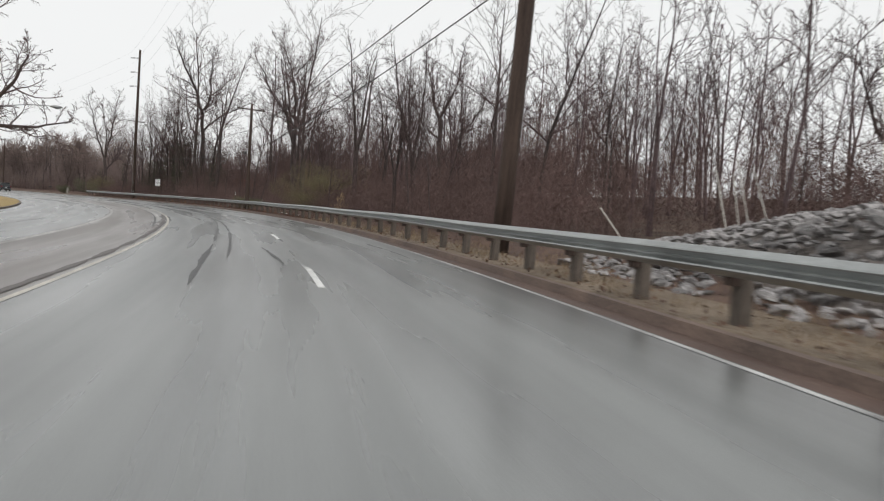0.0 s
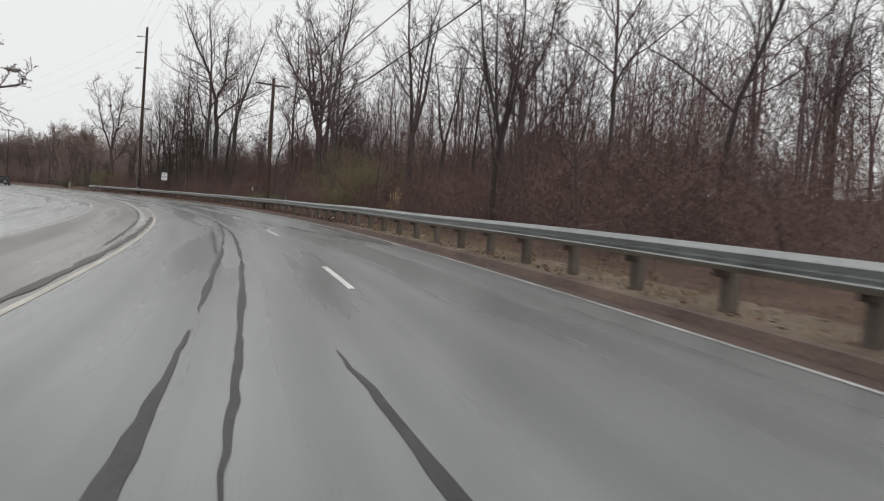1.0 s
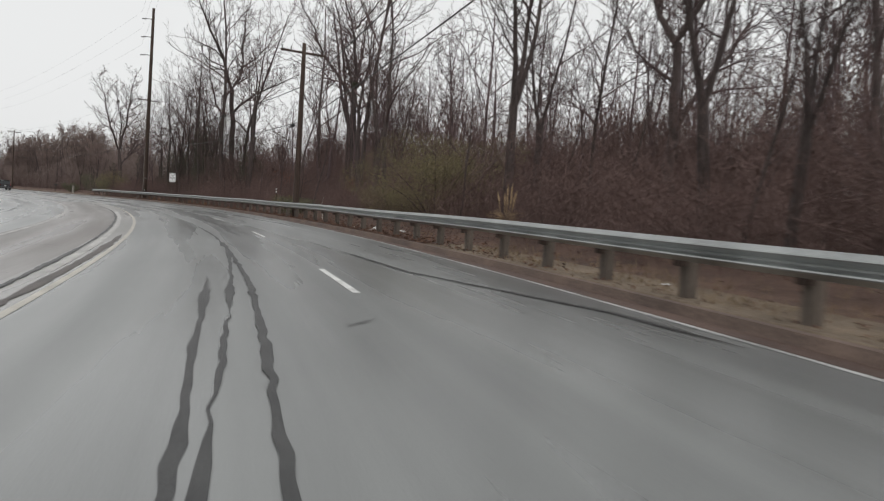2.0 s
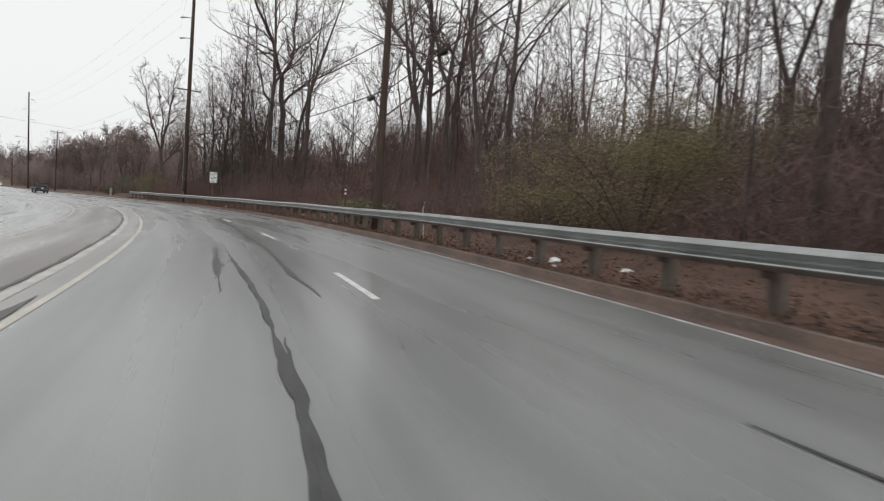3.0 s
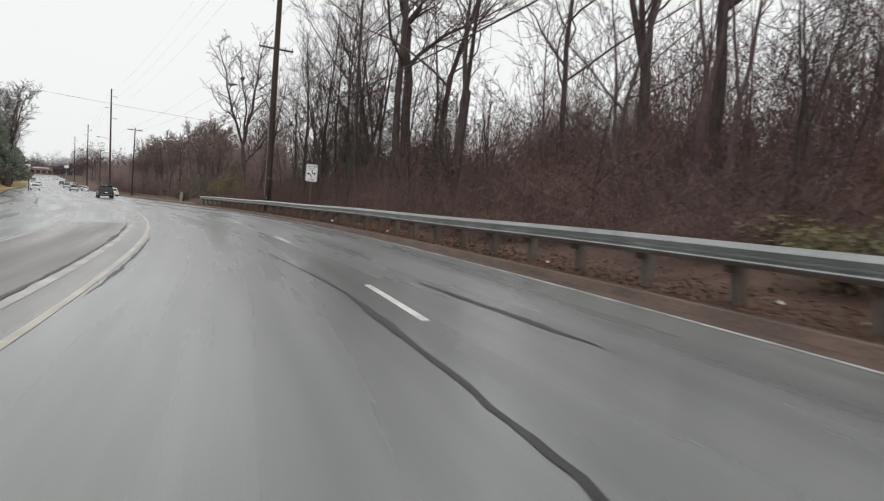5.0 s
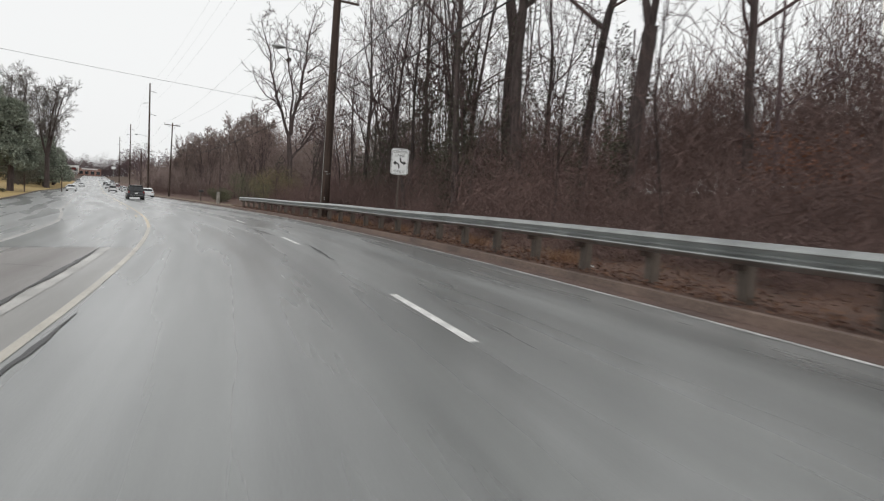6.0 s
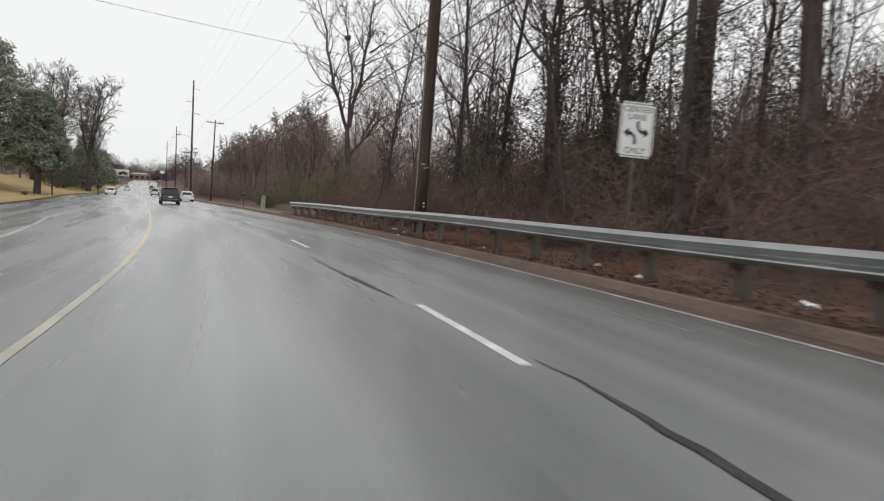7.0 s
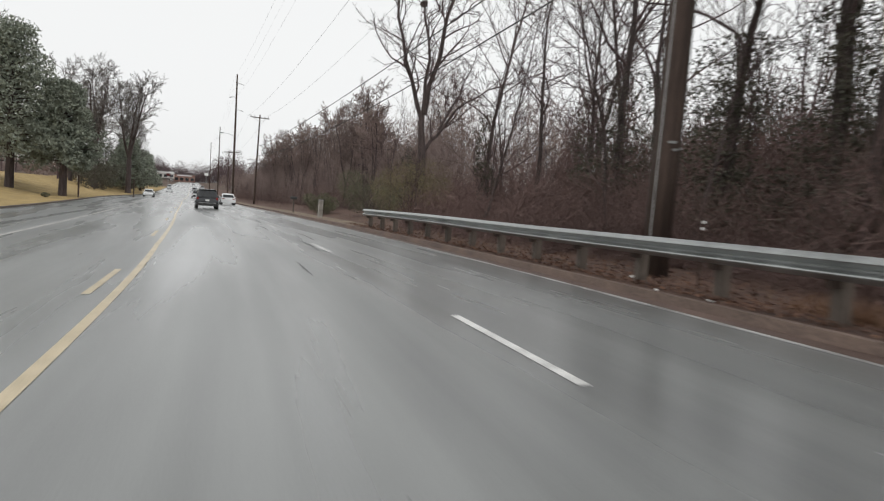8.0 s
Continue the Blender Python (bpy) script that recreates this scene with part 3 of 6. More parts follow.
def chain_mesh(name, chains, mat):
    """Joins tapered tubes, given as points, radii and sides, into one mesh."""
    verts, faces = [], []
    for pts, radii, sides in chains:
        pts = np.array([tuple(p) for p in pts])
        d = np.gradient(pts, axis=0)
        d /= np.linalg.norm(d, axis=1, keepdims=True) + 1e-9
        ref = np.where(np.abs(d[:, 2:3]) < 0.9, [[0, 0, 1.0]], [[1.0, 0, 0]])
        a = np.cross(d, ref)
        a /= np.linalg.norm(a, axis=1, keepdims=True) + 1e-9
        b = np.cross(d, a)
        base = len(verts)
        if sides == 1:      # the finest twigs, a few millimetres thick: one narrow blade each
            side = a[0] * math.cos(base) + b[0] * math.sin(base)
            verts += [pts[0] - side * radii[0], pts[0] + side * radii[0], pts[-1] + side * radii[-1] * 0.5, pts[-1] - side * radii[-1] * 0.5]
            faces.append((base, base + 1, base + 2, base + 3))
            continue
        for i in range(len(pts)):
            for k in range(sides):
                q = 2 * math.pi * k / sides
                verts.append(pts[i] + (a[i] * math.cos(q) + b[i] * math.sin(q)) * radii[i])
        for i in range(len(pts) - 1):
            for k in range(sides):
                k2 = (k + 1) % sides
                faces.append((base + i * sides + k, base + i * sides + k2, base + (i + 1) * sides + k2, base + (i + 1) * sides + k))
    return quads_mesh(name, verts, faces, mat, True)


def limb(rng, chains, p, d, length, r, level, last, spread, kids, low0=0.38, thin=0.008):
    """A branch that bends upwards and bears finer ones; the last level is single tapered twigs."""
    n = (10, 6, 2, 1, 1)[level]
    pts, radii, dirs = [p], [r], [d]
    tip = 0.16 if level == 0 else 0.3
    up = (0.10, 0.075, 0.07, 0.05, 0.03)[level]
    wob = (0.065, 0.23, 0.30, 0.2, 0.2)[level]
    for k in range(n):
        d = d + Vector((rng.gauss(0, wob), rng.gauss(0, wob), rng.gauss(0, wob * 0.6) + up))
        d.normalize()
        p = p + d * (length / n)
        pts.append(p)
        radii.append(r * (1 - (1 - tip) * (k + 1) / n))
        dirs.append(d)
    sides = (9, 5, 3, 1, 1)[level]
    chains.append((pts, [max(q, thin if level < 3 else thin * 0.8) for q in radii], sides, level))
    if level < last:
        bear(rng, chains, pts, radii, dirs, length, level, last, spread, kids[level], kids, low0 if level == 0 else 0.16, thin)


def bear(rng, chains, pts, radii, dirs, length, level, last, spread, count, kids, low, thin):
    """Side branches along a limb, longest in its lower half."""
    n = len(pts) - 1
    for k in range(count):
        q = low + (1 - low) * (k + rng.random()) / count
        i = min(int(q * n), n - 1)
        start = pts[i].lerp(pts[i + 1], q * n - i)
        axis = dirs[i + 1]
        side = axis.cross(Vector((rng.gauss(0, 1), rng.gauss(0, 1), rng.gauss(0, 1)))).normalized()
        ang = radians(rng.uniform(24, 58) * spread)
        nd = (axis * math.cos(ang) + side * math.sin(ang)).normalized()
        size = length * rng.uniform(0.28, 0.50) * (1.25 - 0.7 * q if level == 0 else 1.15 - 0.5 * q)
        rr = radii[i] * rng.uniform(0.30, 0.55)
        limb(rng, chains, start, nd, size, rr, level + 1, last, spread, kids, 0.38, thin)


def tree_chains(seed, height, radius, spread, kids, fork=0, lean=0.05, last=3, low=0.38, thin=0.008):
    rng = random.Random(seed)
    chains = []
    d = Vector((rng.gauss(0, lean), rng.gauss(0, lean), 1)).normalized()
    base = Vector((0, 0, -0.3))
    if fork:
        hgt = height * rng.uniform(0.28, 0.42)
        top = base + d * hgt
        chains.append(([base, base + d * 0.6, base + d * hgt * 0.6, top], [radius * 1.5, radius * 1.15, radius, radius * 0.95], 10, 0))
        a0 = rng.uniform(0, 6.28)
        for k in range(fork):
            a = a0 + k * 6.28 / fork + rng.uniform(-0.4, 0.4)
            nd = (d + Vector((math.cos(a), math.sin(a), 0)) * rng.uniform(0.14, 0.36)).normalized()
            limb(rng, chains, top - d * 0.2, nd, (height - hgt) * rng.uniform(0.85, 1.05), radius * rng.uniform(0.5, 0.72), 0, last, spread, [max(5, kids[0] * 7 // 10), *kids[1:]], 0.16, thin)
    else:
        limb(rng, chains, base, d, height, radius, 0, last, spread, kids, low, thin)
        chains.append(([base, Vector((0, 0, 0.2)), d * 1.1], [radius * 1.6, radius * 1.22, radius * 0.96], 10, 0))
    return chains


def bare_tree(label, twigs, *spec, **more):
    return grown(label, tree_chains(*spec, **more), twigs)


def grown(label, chains, twigs):
    root = thing("bare_tree", Matrix.Translation((0, 0, 0)), label, "tree", "roadside woods")
    part("trunk", chain_mesh("trunk", [c[:3] for c in chains if c[3] == 0], BARK), None, root)
    part("crown", chain_mesh("crown", [c[:3] for c in chains if c[3] > 0], twigs), None, root)
    return root


def big_tree(label, place, turn, seed, bole, limbs, kids=(7, 7), spread=1.0, thin=0.0145, reach=0.42):
    """An old tree with a bole and great limbs of its own shape: each a radius and its bends, (sideways, up) in metres."""
    rng = random.Random(seed)
    chains = []
    for k, (r, bends) in enumerate([bole, *limbs]):
        deep, way, pts, radii = 0.0, rng.choice((-1, 1)) * rng.uniform(0.1, 0.5), [], []
        for (x0, z0), (x1, z1) in zip(bends, bends[1:]):
            for q in (0.0, 0.34, 0.67):
                pts.append(Vector((x0 + (x1 - x0) * q + rng.gauss(0, 0.09), deep, z0 + (z1 - z0) * q)))
                deep += 0 if k == 0 else way * math.hypot(x1 - x0, z1 - z0) / 3
        pts.append(Vector((bends[-1][0], deep, bends[-1][1])))
        n = len(pts) - 1
        taper = 0.35 if k == 0 else 0.85
        radii = [max(r * (1 - taper * i / n), 0.02) for i in range(n + 1)]
        if k == 0:
            pts[0].z = -0.4
            radii[0] *= 1.5
        dirs = [(pts[min(i + 1, n)] - pts[max(i - 1, 0)]).normalized() for i in range(n + 1)]
        length = sum((pts[i + 1] - pts[i]).length for i in range(n))
        chains.append((pts, radii, 9, 0))
        if k:
            bear(rng, chains, pts, radii, dirs, min(length, 11) * reach * 2, 0, 3, spread, int(length * 1.5) + 3, [0, *kids], 0.12, thin)
    root = grown(label, chains, TWIG)
    root.matrix_basis = Matrix.Translation(place) @ pose(0, 0, 0, 0, 0, turn)
    return root


GREY = "tall leafless grey-brown tree in the roadside woods"
THIN = "slender leafless young tree in the roadside woods"
FORK = "forked leafless tree with spreading limbs beside the road"
BACK = "leafless tree deep in the roadside woods"
ROUND = "rounded leafless tree with a dense brown crown"
KINDS = {
    "tall": [(GREY, 1, 20, 0.19, 0.95, [15, 7, 6]), (GREY, 2, 22, 0.22, 0.85, [16, 7, 6]), (GREY, 7, 23, 0.26, 1.0, [16, 7, 6])],
    "fork": [(FORK, 5, 20, 0.27, 1.0, [14, 7, 6], 2), (FORK, 6, 18, 0.24, 1.1, [13, 7, 6], 3), (FORK, 15, 22, 0.30, 0.95, [14, 7, 6], 3)],
    "thin": [(THIN, 3, 14, 0.10, 0.85, [14, 6, 5]), (THIN, 4, 12, 0.075, 0.8, [13, 6, 5]), (THIN, 8, 9, 0.06, 0.95, [12, 6, 5])],
    "shade": [("broad leafless shade tree on the lawn", 41, 20, 0.42, 1.15, [22, 12, 9], 5), ("broad leafless shade tree on the lawn", 42, 18, 0.38, 1.15, [22, 12, 9], 4)],
    "round": [(ROUND, 51, 11, 0.16, 1.15, [18, 8, 12], 3), (ROUND, 52, 12, 0.18, 1.1, [18, 8, 12], 2), (ROUND, 53, 10, 0.14, 1.2, [18, 8, 12], 4)],
    "back": [(BACK, 11, 19, 0.19, 0.95, [12, 5, 4]), (BACK, 12, 17, 0.16, 0.9, [12, 5, 4]), (BACK, 13, 20, 0.20, 1.05, [10, 5, 4], 2)],
}
MODEL = {}


def stand(kind, place, scale=1.0, turn=None, high=1.0, label=""):
    """Plants a tree of one kind at a place; the first of a kind is its model."""
    name, i = kind
    m = Matrix.Translation(place) @ pose(0, 0, 0, 0, 0, random.uniform(0, 360) if turn is None else turn)
    if kind not in MODEL:
        label_, *spec = KINDS[name][i]
        MODEL[kind] = bare_tree(label_, {"shade": GREY_TWIG, "round": RED_TWIG}.get(name, TWIG), *spec, low=0.15 if name == "thin" else 0.35, thin={"shade": 0.022, "round": 0.019}.get(name, 0.0135))
        t = MODEL[kind]
        t.matrix_basis = m
    else:
        t = copy_thing(MODEL[kind], m @ Matrix.Diagonal((1, 1, 1, 1)))
    t.scale = (scale, scale, scale * high)
    if label:
        tagged(t, label)
    return t


def on_ground(x, y, dz=0.0):
    s, o = nearest(np.array([x]), np.array([y]))
    return Vector((x, y, float(ground_z(s, o)[0]) + dz))


FAR = []


def far_tree(i, place, scale, high=1.0):
    """A tree deep in the woods, to be joined with its like."""
    FAR.append((i, place, scale, scale * high, random.uniform(0, 6.28)))


def build_far_woods():
    verts, faces, start = [], [], 0
    shapes = []
    for label_, *spec in KINDS["back"]:
        chains = tree_chains(*spec, thin=0.022)
        me = chain_mesh("shape", [(c[0], c[1], min(c[2], (5, 3, 3, 1)[c[3]])) for c in chains], None)
        v, f = np.zeros(len(me.vertices) * 3), np.zeros(len(me.loops), np.int32)
        me.vertices.foreach_get("co", v)
        me.loops.foreach_get("vertex_index", f)
        shapes.append((v.reshape(-1, 3), f.reshape(-1, 4)))
        bpy.data.meshes.remove(me)
    for i, p, sc, hi, a in FAR:
        v, f = shapes[i]
        c, q = math.cos(a) * sc, math.sin(a) * sc
        verts.append(np.stack([v[:, 0] * c - v[:, 1] * q + p.x, v[:, 0] * q + v[:, 1] * c + p.y, v[:, 2] * hi + p.z], -1))
        faces.append(f + start)
        start += len(v)
    tagged(new("far_woods", quads_mesh("far_woods", np.concatenate(verts), np.concatenate(faces), HAZE_BARK, True)), "leafless grey-brown trees deep in the woods", "woods", kind="stuff")


# Trees that stand out along the walk: place, kind, size, turn.
CURVE_TREES = [
    (11.3, -32.0, ("tall", 1), 1.0, 10), (24.2, -5.2, ("tall", 2), 1.05, 80),
    (23.5, -12.5, ("fork", 2), 1.1, 200), (-6.2, -70.2, ("fork", 1), 0.42, 300),
    (0.9, -57.3, ("fork", 2), 0.6, 20), (12.9, -2.5, ("tall", 2), 1.1, 0), (13.6, -5.9, ("tall", 1), 1.0, 60),
    (12.9, -8.8, ("fork", 0), 0.95, 100), (11.0, -0.4, ("tall", 0), 0.9, 240), (19.5, 4.2, ("tall", 0), 0.85, 90), (16.0, 7.2, ("tall", 1), 0.72, 200)]
STRAIGHT_TREES = [
    (14.8, 32.9, ("tall", 1), 0.68, 30), (17.4, 31.5, ("tall", 2), 0.62, 200), (18.0, 27.6, ("tall", 0), 0.70, 20),
    (17.5, 24.3, ("tall", 1), 0.66, 310), (17.3, 21.5, ("tall", 2), 0.62, 130), (15.8, 12.3, ("tall", 0), 0.78, 220),
    (16.8, 9.4, ("fork", 1), 0.82, 260), (21.4, 31.0, ("fork", 0), 0.70, 330), (4.2, -45.0, ("tall", 2), 0.6, 20), (9.0, -37.5, ("fork", 1), 0.8, 120)]
OLD = "old leafless tree with great spreading limbs above the woods"
big_tree(OLD, on_ground(18.0, -21.0), -44, 501, (0.30, [(0.3, 0), (0.2, 7), (0.2, 10.7)]),
         [(0.19, [(0.2, 10.5), (-1.8, 13.3), (-3.4, 15.3), (-4.4, 17.6), (-6.1, 20.8)]),
          (0.20, [(0.2, 10.5), (0.1, 15.5), (-0.3, 18.2), (-1.4, 21.4)]),
          (0.11, [(-0.2, 17.6), (1.1, 18.7), (2.7, 20.7), (3.8, 22.3)]),
          (0.12, [(0.2, 9.5), (2.2, 11.6), (3.4, 14.5), (4.2, 17.0)])])
big_tree(OLD, on_ground(17.2, 5.5), -38, 502, (0.40, [(0.2, 0), (0.3, 8), (0.1, 14)]),
         [(0.24, [(0.1, 13.8), (-0.7, 17.6), (-2.4, 22), (-3.3, 25)]),
          (0.22, [(0.1, 13.8), (1.0, 16.5), (0.7, 20.7), (0.9, 25.5)]),
          (0.17, [(0.3, 11.2), (2.7, 13.9), (5.4, 15.6), (8.0, 17.4)]),
          (0.12, [(0.9, 16.5), (2.8, 18.5), (4.6, 20.8)])])
big_tree("old leafless tree with several stems beside the guardrail's end", on_ground(14.6, 45.5), -21, 503, (0.36, [(0.7, 0), (0.6, 4.5), (0.5, 7.2)]),
         [(0.18, [(0.5, 7.0), (-0.8, 11.4), (-1.7, 15.9), (-2.6, 19.5)]),
          (0.15, [(0.5, 7.0), (0.8, 11.5), (0.2, 15.8), (0.1, 18)]),
          (0.19, [(0.6, 7.6), (1.9, 13.6), (2.3, 16.1), (3.2, 20)]),
          (0.15, [(0.7, 4.8), (1.7, 6.2), (3.1, 8.4), (5.5, 10.2), (7.9, 11.2)]),
          (0.10, [(2.1, 14.5), (3.5, 15.6), (4.6, 17.2)]),
          (0.11, [(1.9, 6.6), (3.2, 9.4), (4.4, 12.6)])], thin=0.013)
big_tree(OLD, on_ground(10.2, -33.2), -37, 504, (0.20, [(0.3, 0), (0.1, 5), (0.0, 8.1)]),
         [(0.13, [(0, 8), (-0.9, 10.8), (-1.8, 14.5)]), (0.13, [(0, 8), (0.6, 11), (1.0, 15.5)]), (0.07, [(0.2, 6), (1.4, 8), (2.2, 10.2)])])
big_tree(OLD, on_ground(5.9, -61.4), -44, 505, (0.26, [(0.0, 0), (0.1, 4), (0.0, 7.6)]),
         [(0.16, [(0, 7.4), (-0.7, 9.6), (-1.2, 13)]), (0.16, [(0, 7.4), (0.8, 9.4), (1.5, 13)]), (0.12, [(0.1, 4.6), (1.6, 6.6), (3.4, 9.0), (4.4, 12)]), (0.08, [(0, 6), (-1.6, 7.4), (-2.6, 9.8)])], kids=(5, 5))
big_tree("gnarled leafless oak behind the rock pile", on_ground(9.6, -91.4), -46, 506, (0.36, [(-0.2, 0), (0.0, 1.8), (0.1, 3.2)]),
         [(0.21, [(0.1, 3.0), (0.4, 6.4), (0.3, 11.4)]), (0.16, [(0.1, 3.0), (-1.6, 4.8), (-2.2, 9.2)]), (0.12, [(-0.2, 2.8), (-1.2, 4.0), (-2.6, 6.0)]), (0.13, [(0.2, 3.2), (1.8, 5.4), (2.6, 9.0)])])
for x, y, kind, sc, turn in CURVE_TREES + STRAIGHT_TREES:
    stand(kind, on_ground(x, y), sc, turn)


def plant_woods():
    rng = random.Random(21)
    pick = rng.choice
    for s in np.arange(-122, 260, 5.2):
        rows = [(8.6, 1.2, 0), (12.5, 2.2, 1), (16, 2.5, 2), (19, 3, 1), (24, 3, 2), (28, 3, 2), (33, 3, 2), (40, 4, 2), (48, 5, 2)] if s < 45 else [(11, 1.8, 0), (21, 3, 2), (31, 4, 2)]
        for o, j, tier in rows:
            open_wood = -14 < s < 45
            if tier == 2 and rng.random() < (0.62 if open_wood else 0.42) or tier == 1 and rng.random() < (0.55 if open_wood else 0.3):
                continue
            ss, oo = s + rng.uniform(-2.5, 2.5), o + rng.uniform(-j, j)
            if ss < -82 and oo < 17:
                continue
            if tier == 0:
                kind, sc = ("thin", rng.randrange(3)), rng.uniform(0.6, 0.95)
            elif tier == 1:
                kind, sc = pick([("tall", 0), ("tall", 1), ("fork", 0), ("fork", 1), ("thin", 0), ("thin", 1), ("thin", 0)]), rng.uniform(0.65, 0.95)
            else:
                kind, sc = ("back", rng.randrange(3)), rng.uniform(0.75, 1.05)
            if s > -8 and tier:
                sc *= 0.60
            elif s > -48:
                sc *= 0.76
            else:
                sc *= 0.74
            if s > 45 and tier < 2:
                sc *= 0.62 if o < 26 else 0.75
            if tier == 2:
                far_tree(kind[1], at(ss, oo), sc * (0.7 if s > 45 else 1.0), rng.uniform(0.92, 1.08))
            else:
                stand(kind, at(ss, oo), sc, None, rng.uniform(0.92, 1.08))


plant_woods()
_q = random.Random(61)
for k in range(14):
    stand(("thin", _q.randrange(3)) if k % 3 else ("tall", _q.randrange(3)), at(-64 + 3.4 * k + _q.uniform(-1.5, 1.5), _q.uniform(13, 28)), _q.uniform(0.5, 0.72), None, _q.uniform(1.0, 1.2))
for s in np.arange(56, 152, 3.0):
    stand(("round", _q.randrange(3)), at(s, 13.5 + _q.uniform(-2, 6)), _q.uniform(0.72, 1.18), None, _q.uniform(0.95, 1.2))
# Far woods beyond the curve and along the left of the road.
_r = random.Random(4)
for s in np.arange(150, 420, 12):
    far_tree(_r.randrange(3), at(s, -26 - _r.uniform(0, 8)), _r.uniform(0.6, 0.9))
    far_tree(_r.randrange(3), at(s + 5, -40 - _r.uniform(0, 10)), _r.uniform(0.6, 0.9))
for s in np.arange(265, 520, 13):
    far_tree(_r.randrange(3), at(s, 14 + _r.uniform(0, 12)), _r.uniform(0.5, 0.8))
for k in range(26):
    far_tree(_r.randrange(3), at(672 + _r.uniform(-15, 20), -90 + 7 * k), _r.uniform(0.6, 0.9))
for k in range(26):
    far_tree(_r.randrange(3), at(_r.uniform(-70, -30), _r.uniform(15, 46)), _r.uniform(0.5, 0.7), _r.uniform(0.9, 1.15))
for k in range(14):
    far_tree(_r.randrange(3), at(_r.uniform(-82, -62), _r.uniform(22, 52)), _r.uniform(0.5, 0.68), _r.uniform(0.9, 1.1))
build_far_woods()


# ---------- brush: uncountable bare stems along the edge of the woods ----------
def sticks(p0, p1, p2, r0, r1, r2, verts, faces):
    ring = []
    start = sum(len(v) for v in verts)
    levels = [(p0, r0), (p1, r1)] + ([(p2, r2)] if p2 is not None else [])
    for p, r in levels:
        for k in range(3):
            a = 2.094 * k
            ring.append(p + np.stack([np.cos(a) * r, np.sin(a) * r, 0 * r], -1))
    verts.append(np.stack(ring, 1).reshape(-1, 3))
    w = 3 * len(levels)
    idx = start + np.arange(len(p0))[:, None] * w
    for lv in range(0, w - 3, 3):
        for k in range(3):
            k2 = (k + 1) % 3
            faces.append(np.concatenate([idx + lv + k, idx + lv + k2, idx + lv + 3 + k2, idx + lv + 3 + k], 1))


def GLADE(s, o):
    """Room for the leafy shrubs at the edge of the brush."""
    return ((s > -54.5) & (s < -45.5) & (o < 7.6)) | ((s > -39) & (s < -30) & (o < 8.2)) | ((s > 33) & (s < 52) & (o < 10.5))


def build_brush():
    rng = np.random.default_rng(5)
    n = 4500
    s = rng.uniform(-122, 200, n)
    o = 5.9 + rng.gamma(1.7, 3.6, n)
    edge = 12.5 + 1.0 * np.sin(s)
    keep = ~((s < -83) & (o < edge)) & (o < 34) & ~GLADE(s, o)
    s, o = s[keep], o[keep]
    n = len(s)
    base = world_xyz(s, o, -0.05)
    tall = rng.uniform(0.6, 1.35, n) * (1.0 + 1.9 * smooth(5.5, 11, o)) * (1 + 0.35 * np.sin(s * 0.21) * np.sin(s * 0.057 + 1))
    verts, faces = [], []
    lean, bend = rng.normal(0, 0.24, (n, 2)), rng.normal(0, 0.3, (n, 2))
    mid = base + np.concatenate([lean * tall[:, None] * 0.5, tall[:, None] * 0.55], 1)
    top = mid + np.concatenate([(lean + bend) * tall[:, None] * 0.5, tall[:, None] * 0.45], 1)
    r = rng.uniform(0.006, 0.016, n)
    sticks(base, mid, top, r, r * 0.7, r * 0.3, verts, faces)
    for _ in range(4):
        q = rng.uniform(0.15, 1.0, (n, 1))
        st = base + (mid - base) * q + (top - mid) * np.clip(q - 0.75, 0, 1) * 2
        d = rng.normal(0, 1, (n, 3))
        d[:, 2] = np.abs(d[:, 2]) * 0.9 + 0.3
        d *= (tall * rng.uniform(0.12, 0.26, n) / np.linalg.norm(d, axis=1))[:, None]
        sticks(st, st + d, None, r * 0.55, r * 0.25, None, verts, faces)
    tagged(new("brush", quads_mesh("brush", np.concatenate(verts), np.concatenate(faces), BRUSH)), "dense brown leafless brush and saplings behind the guardrail", "brush", kind="stuff")


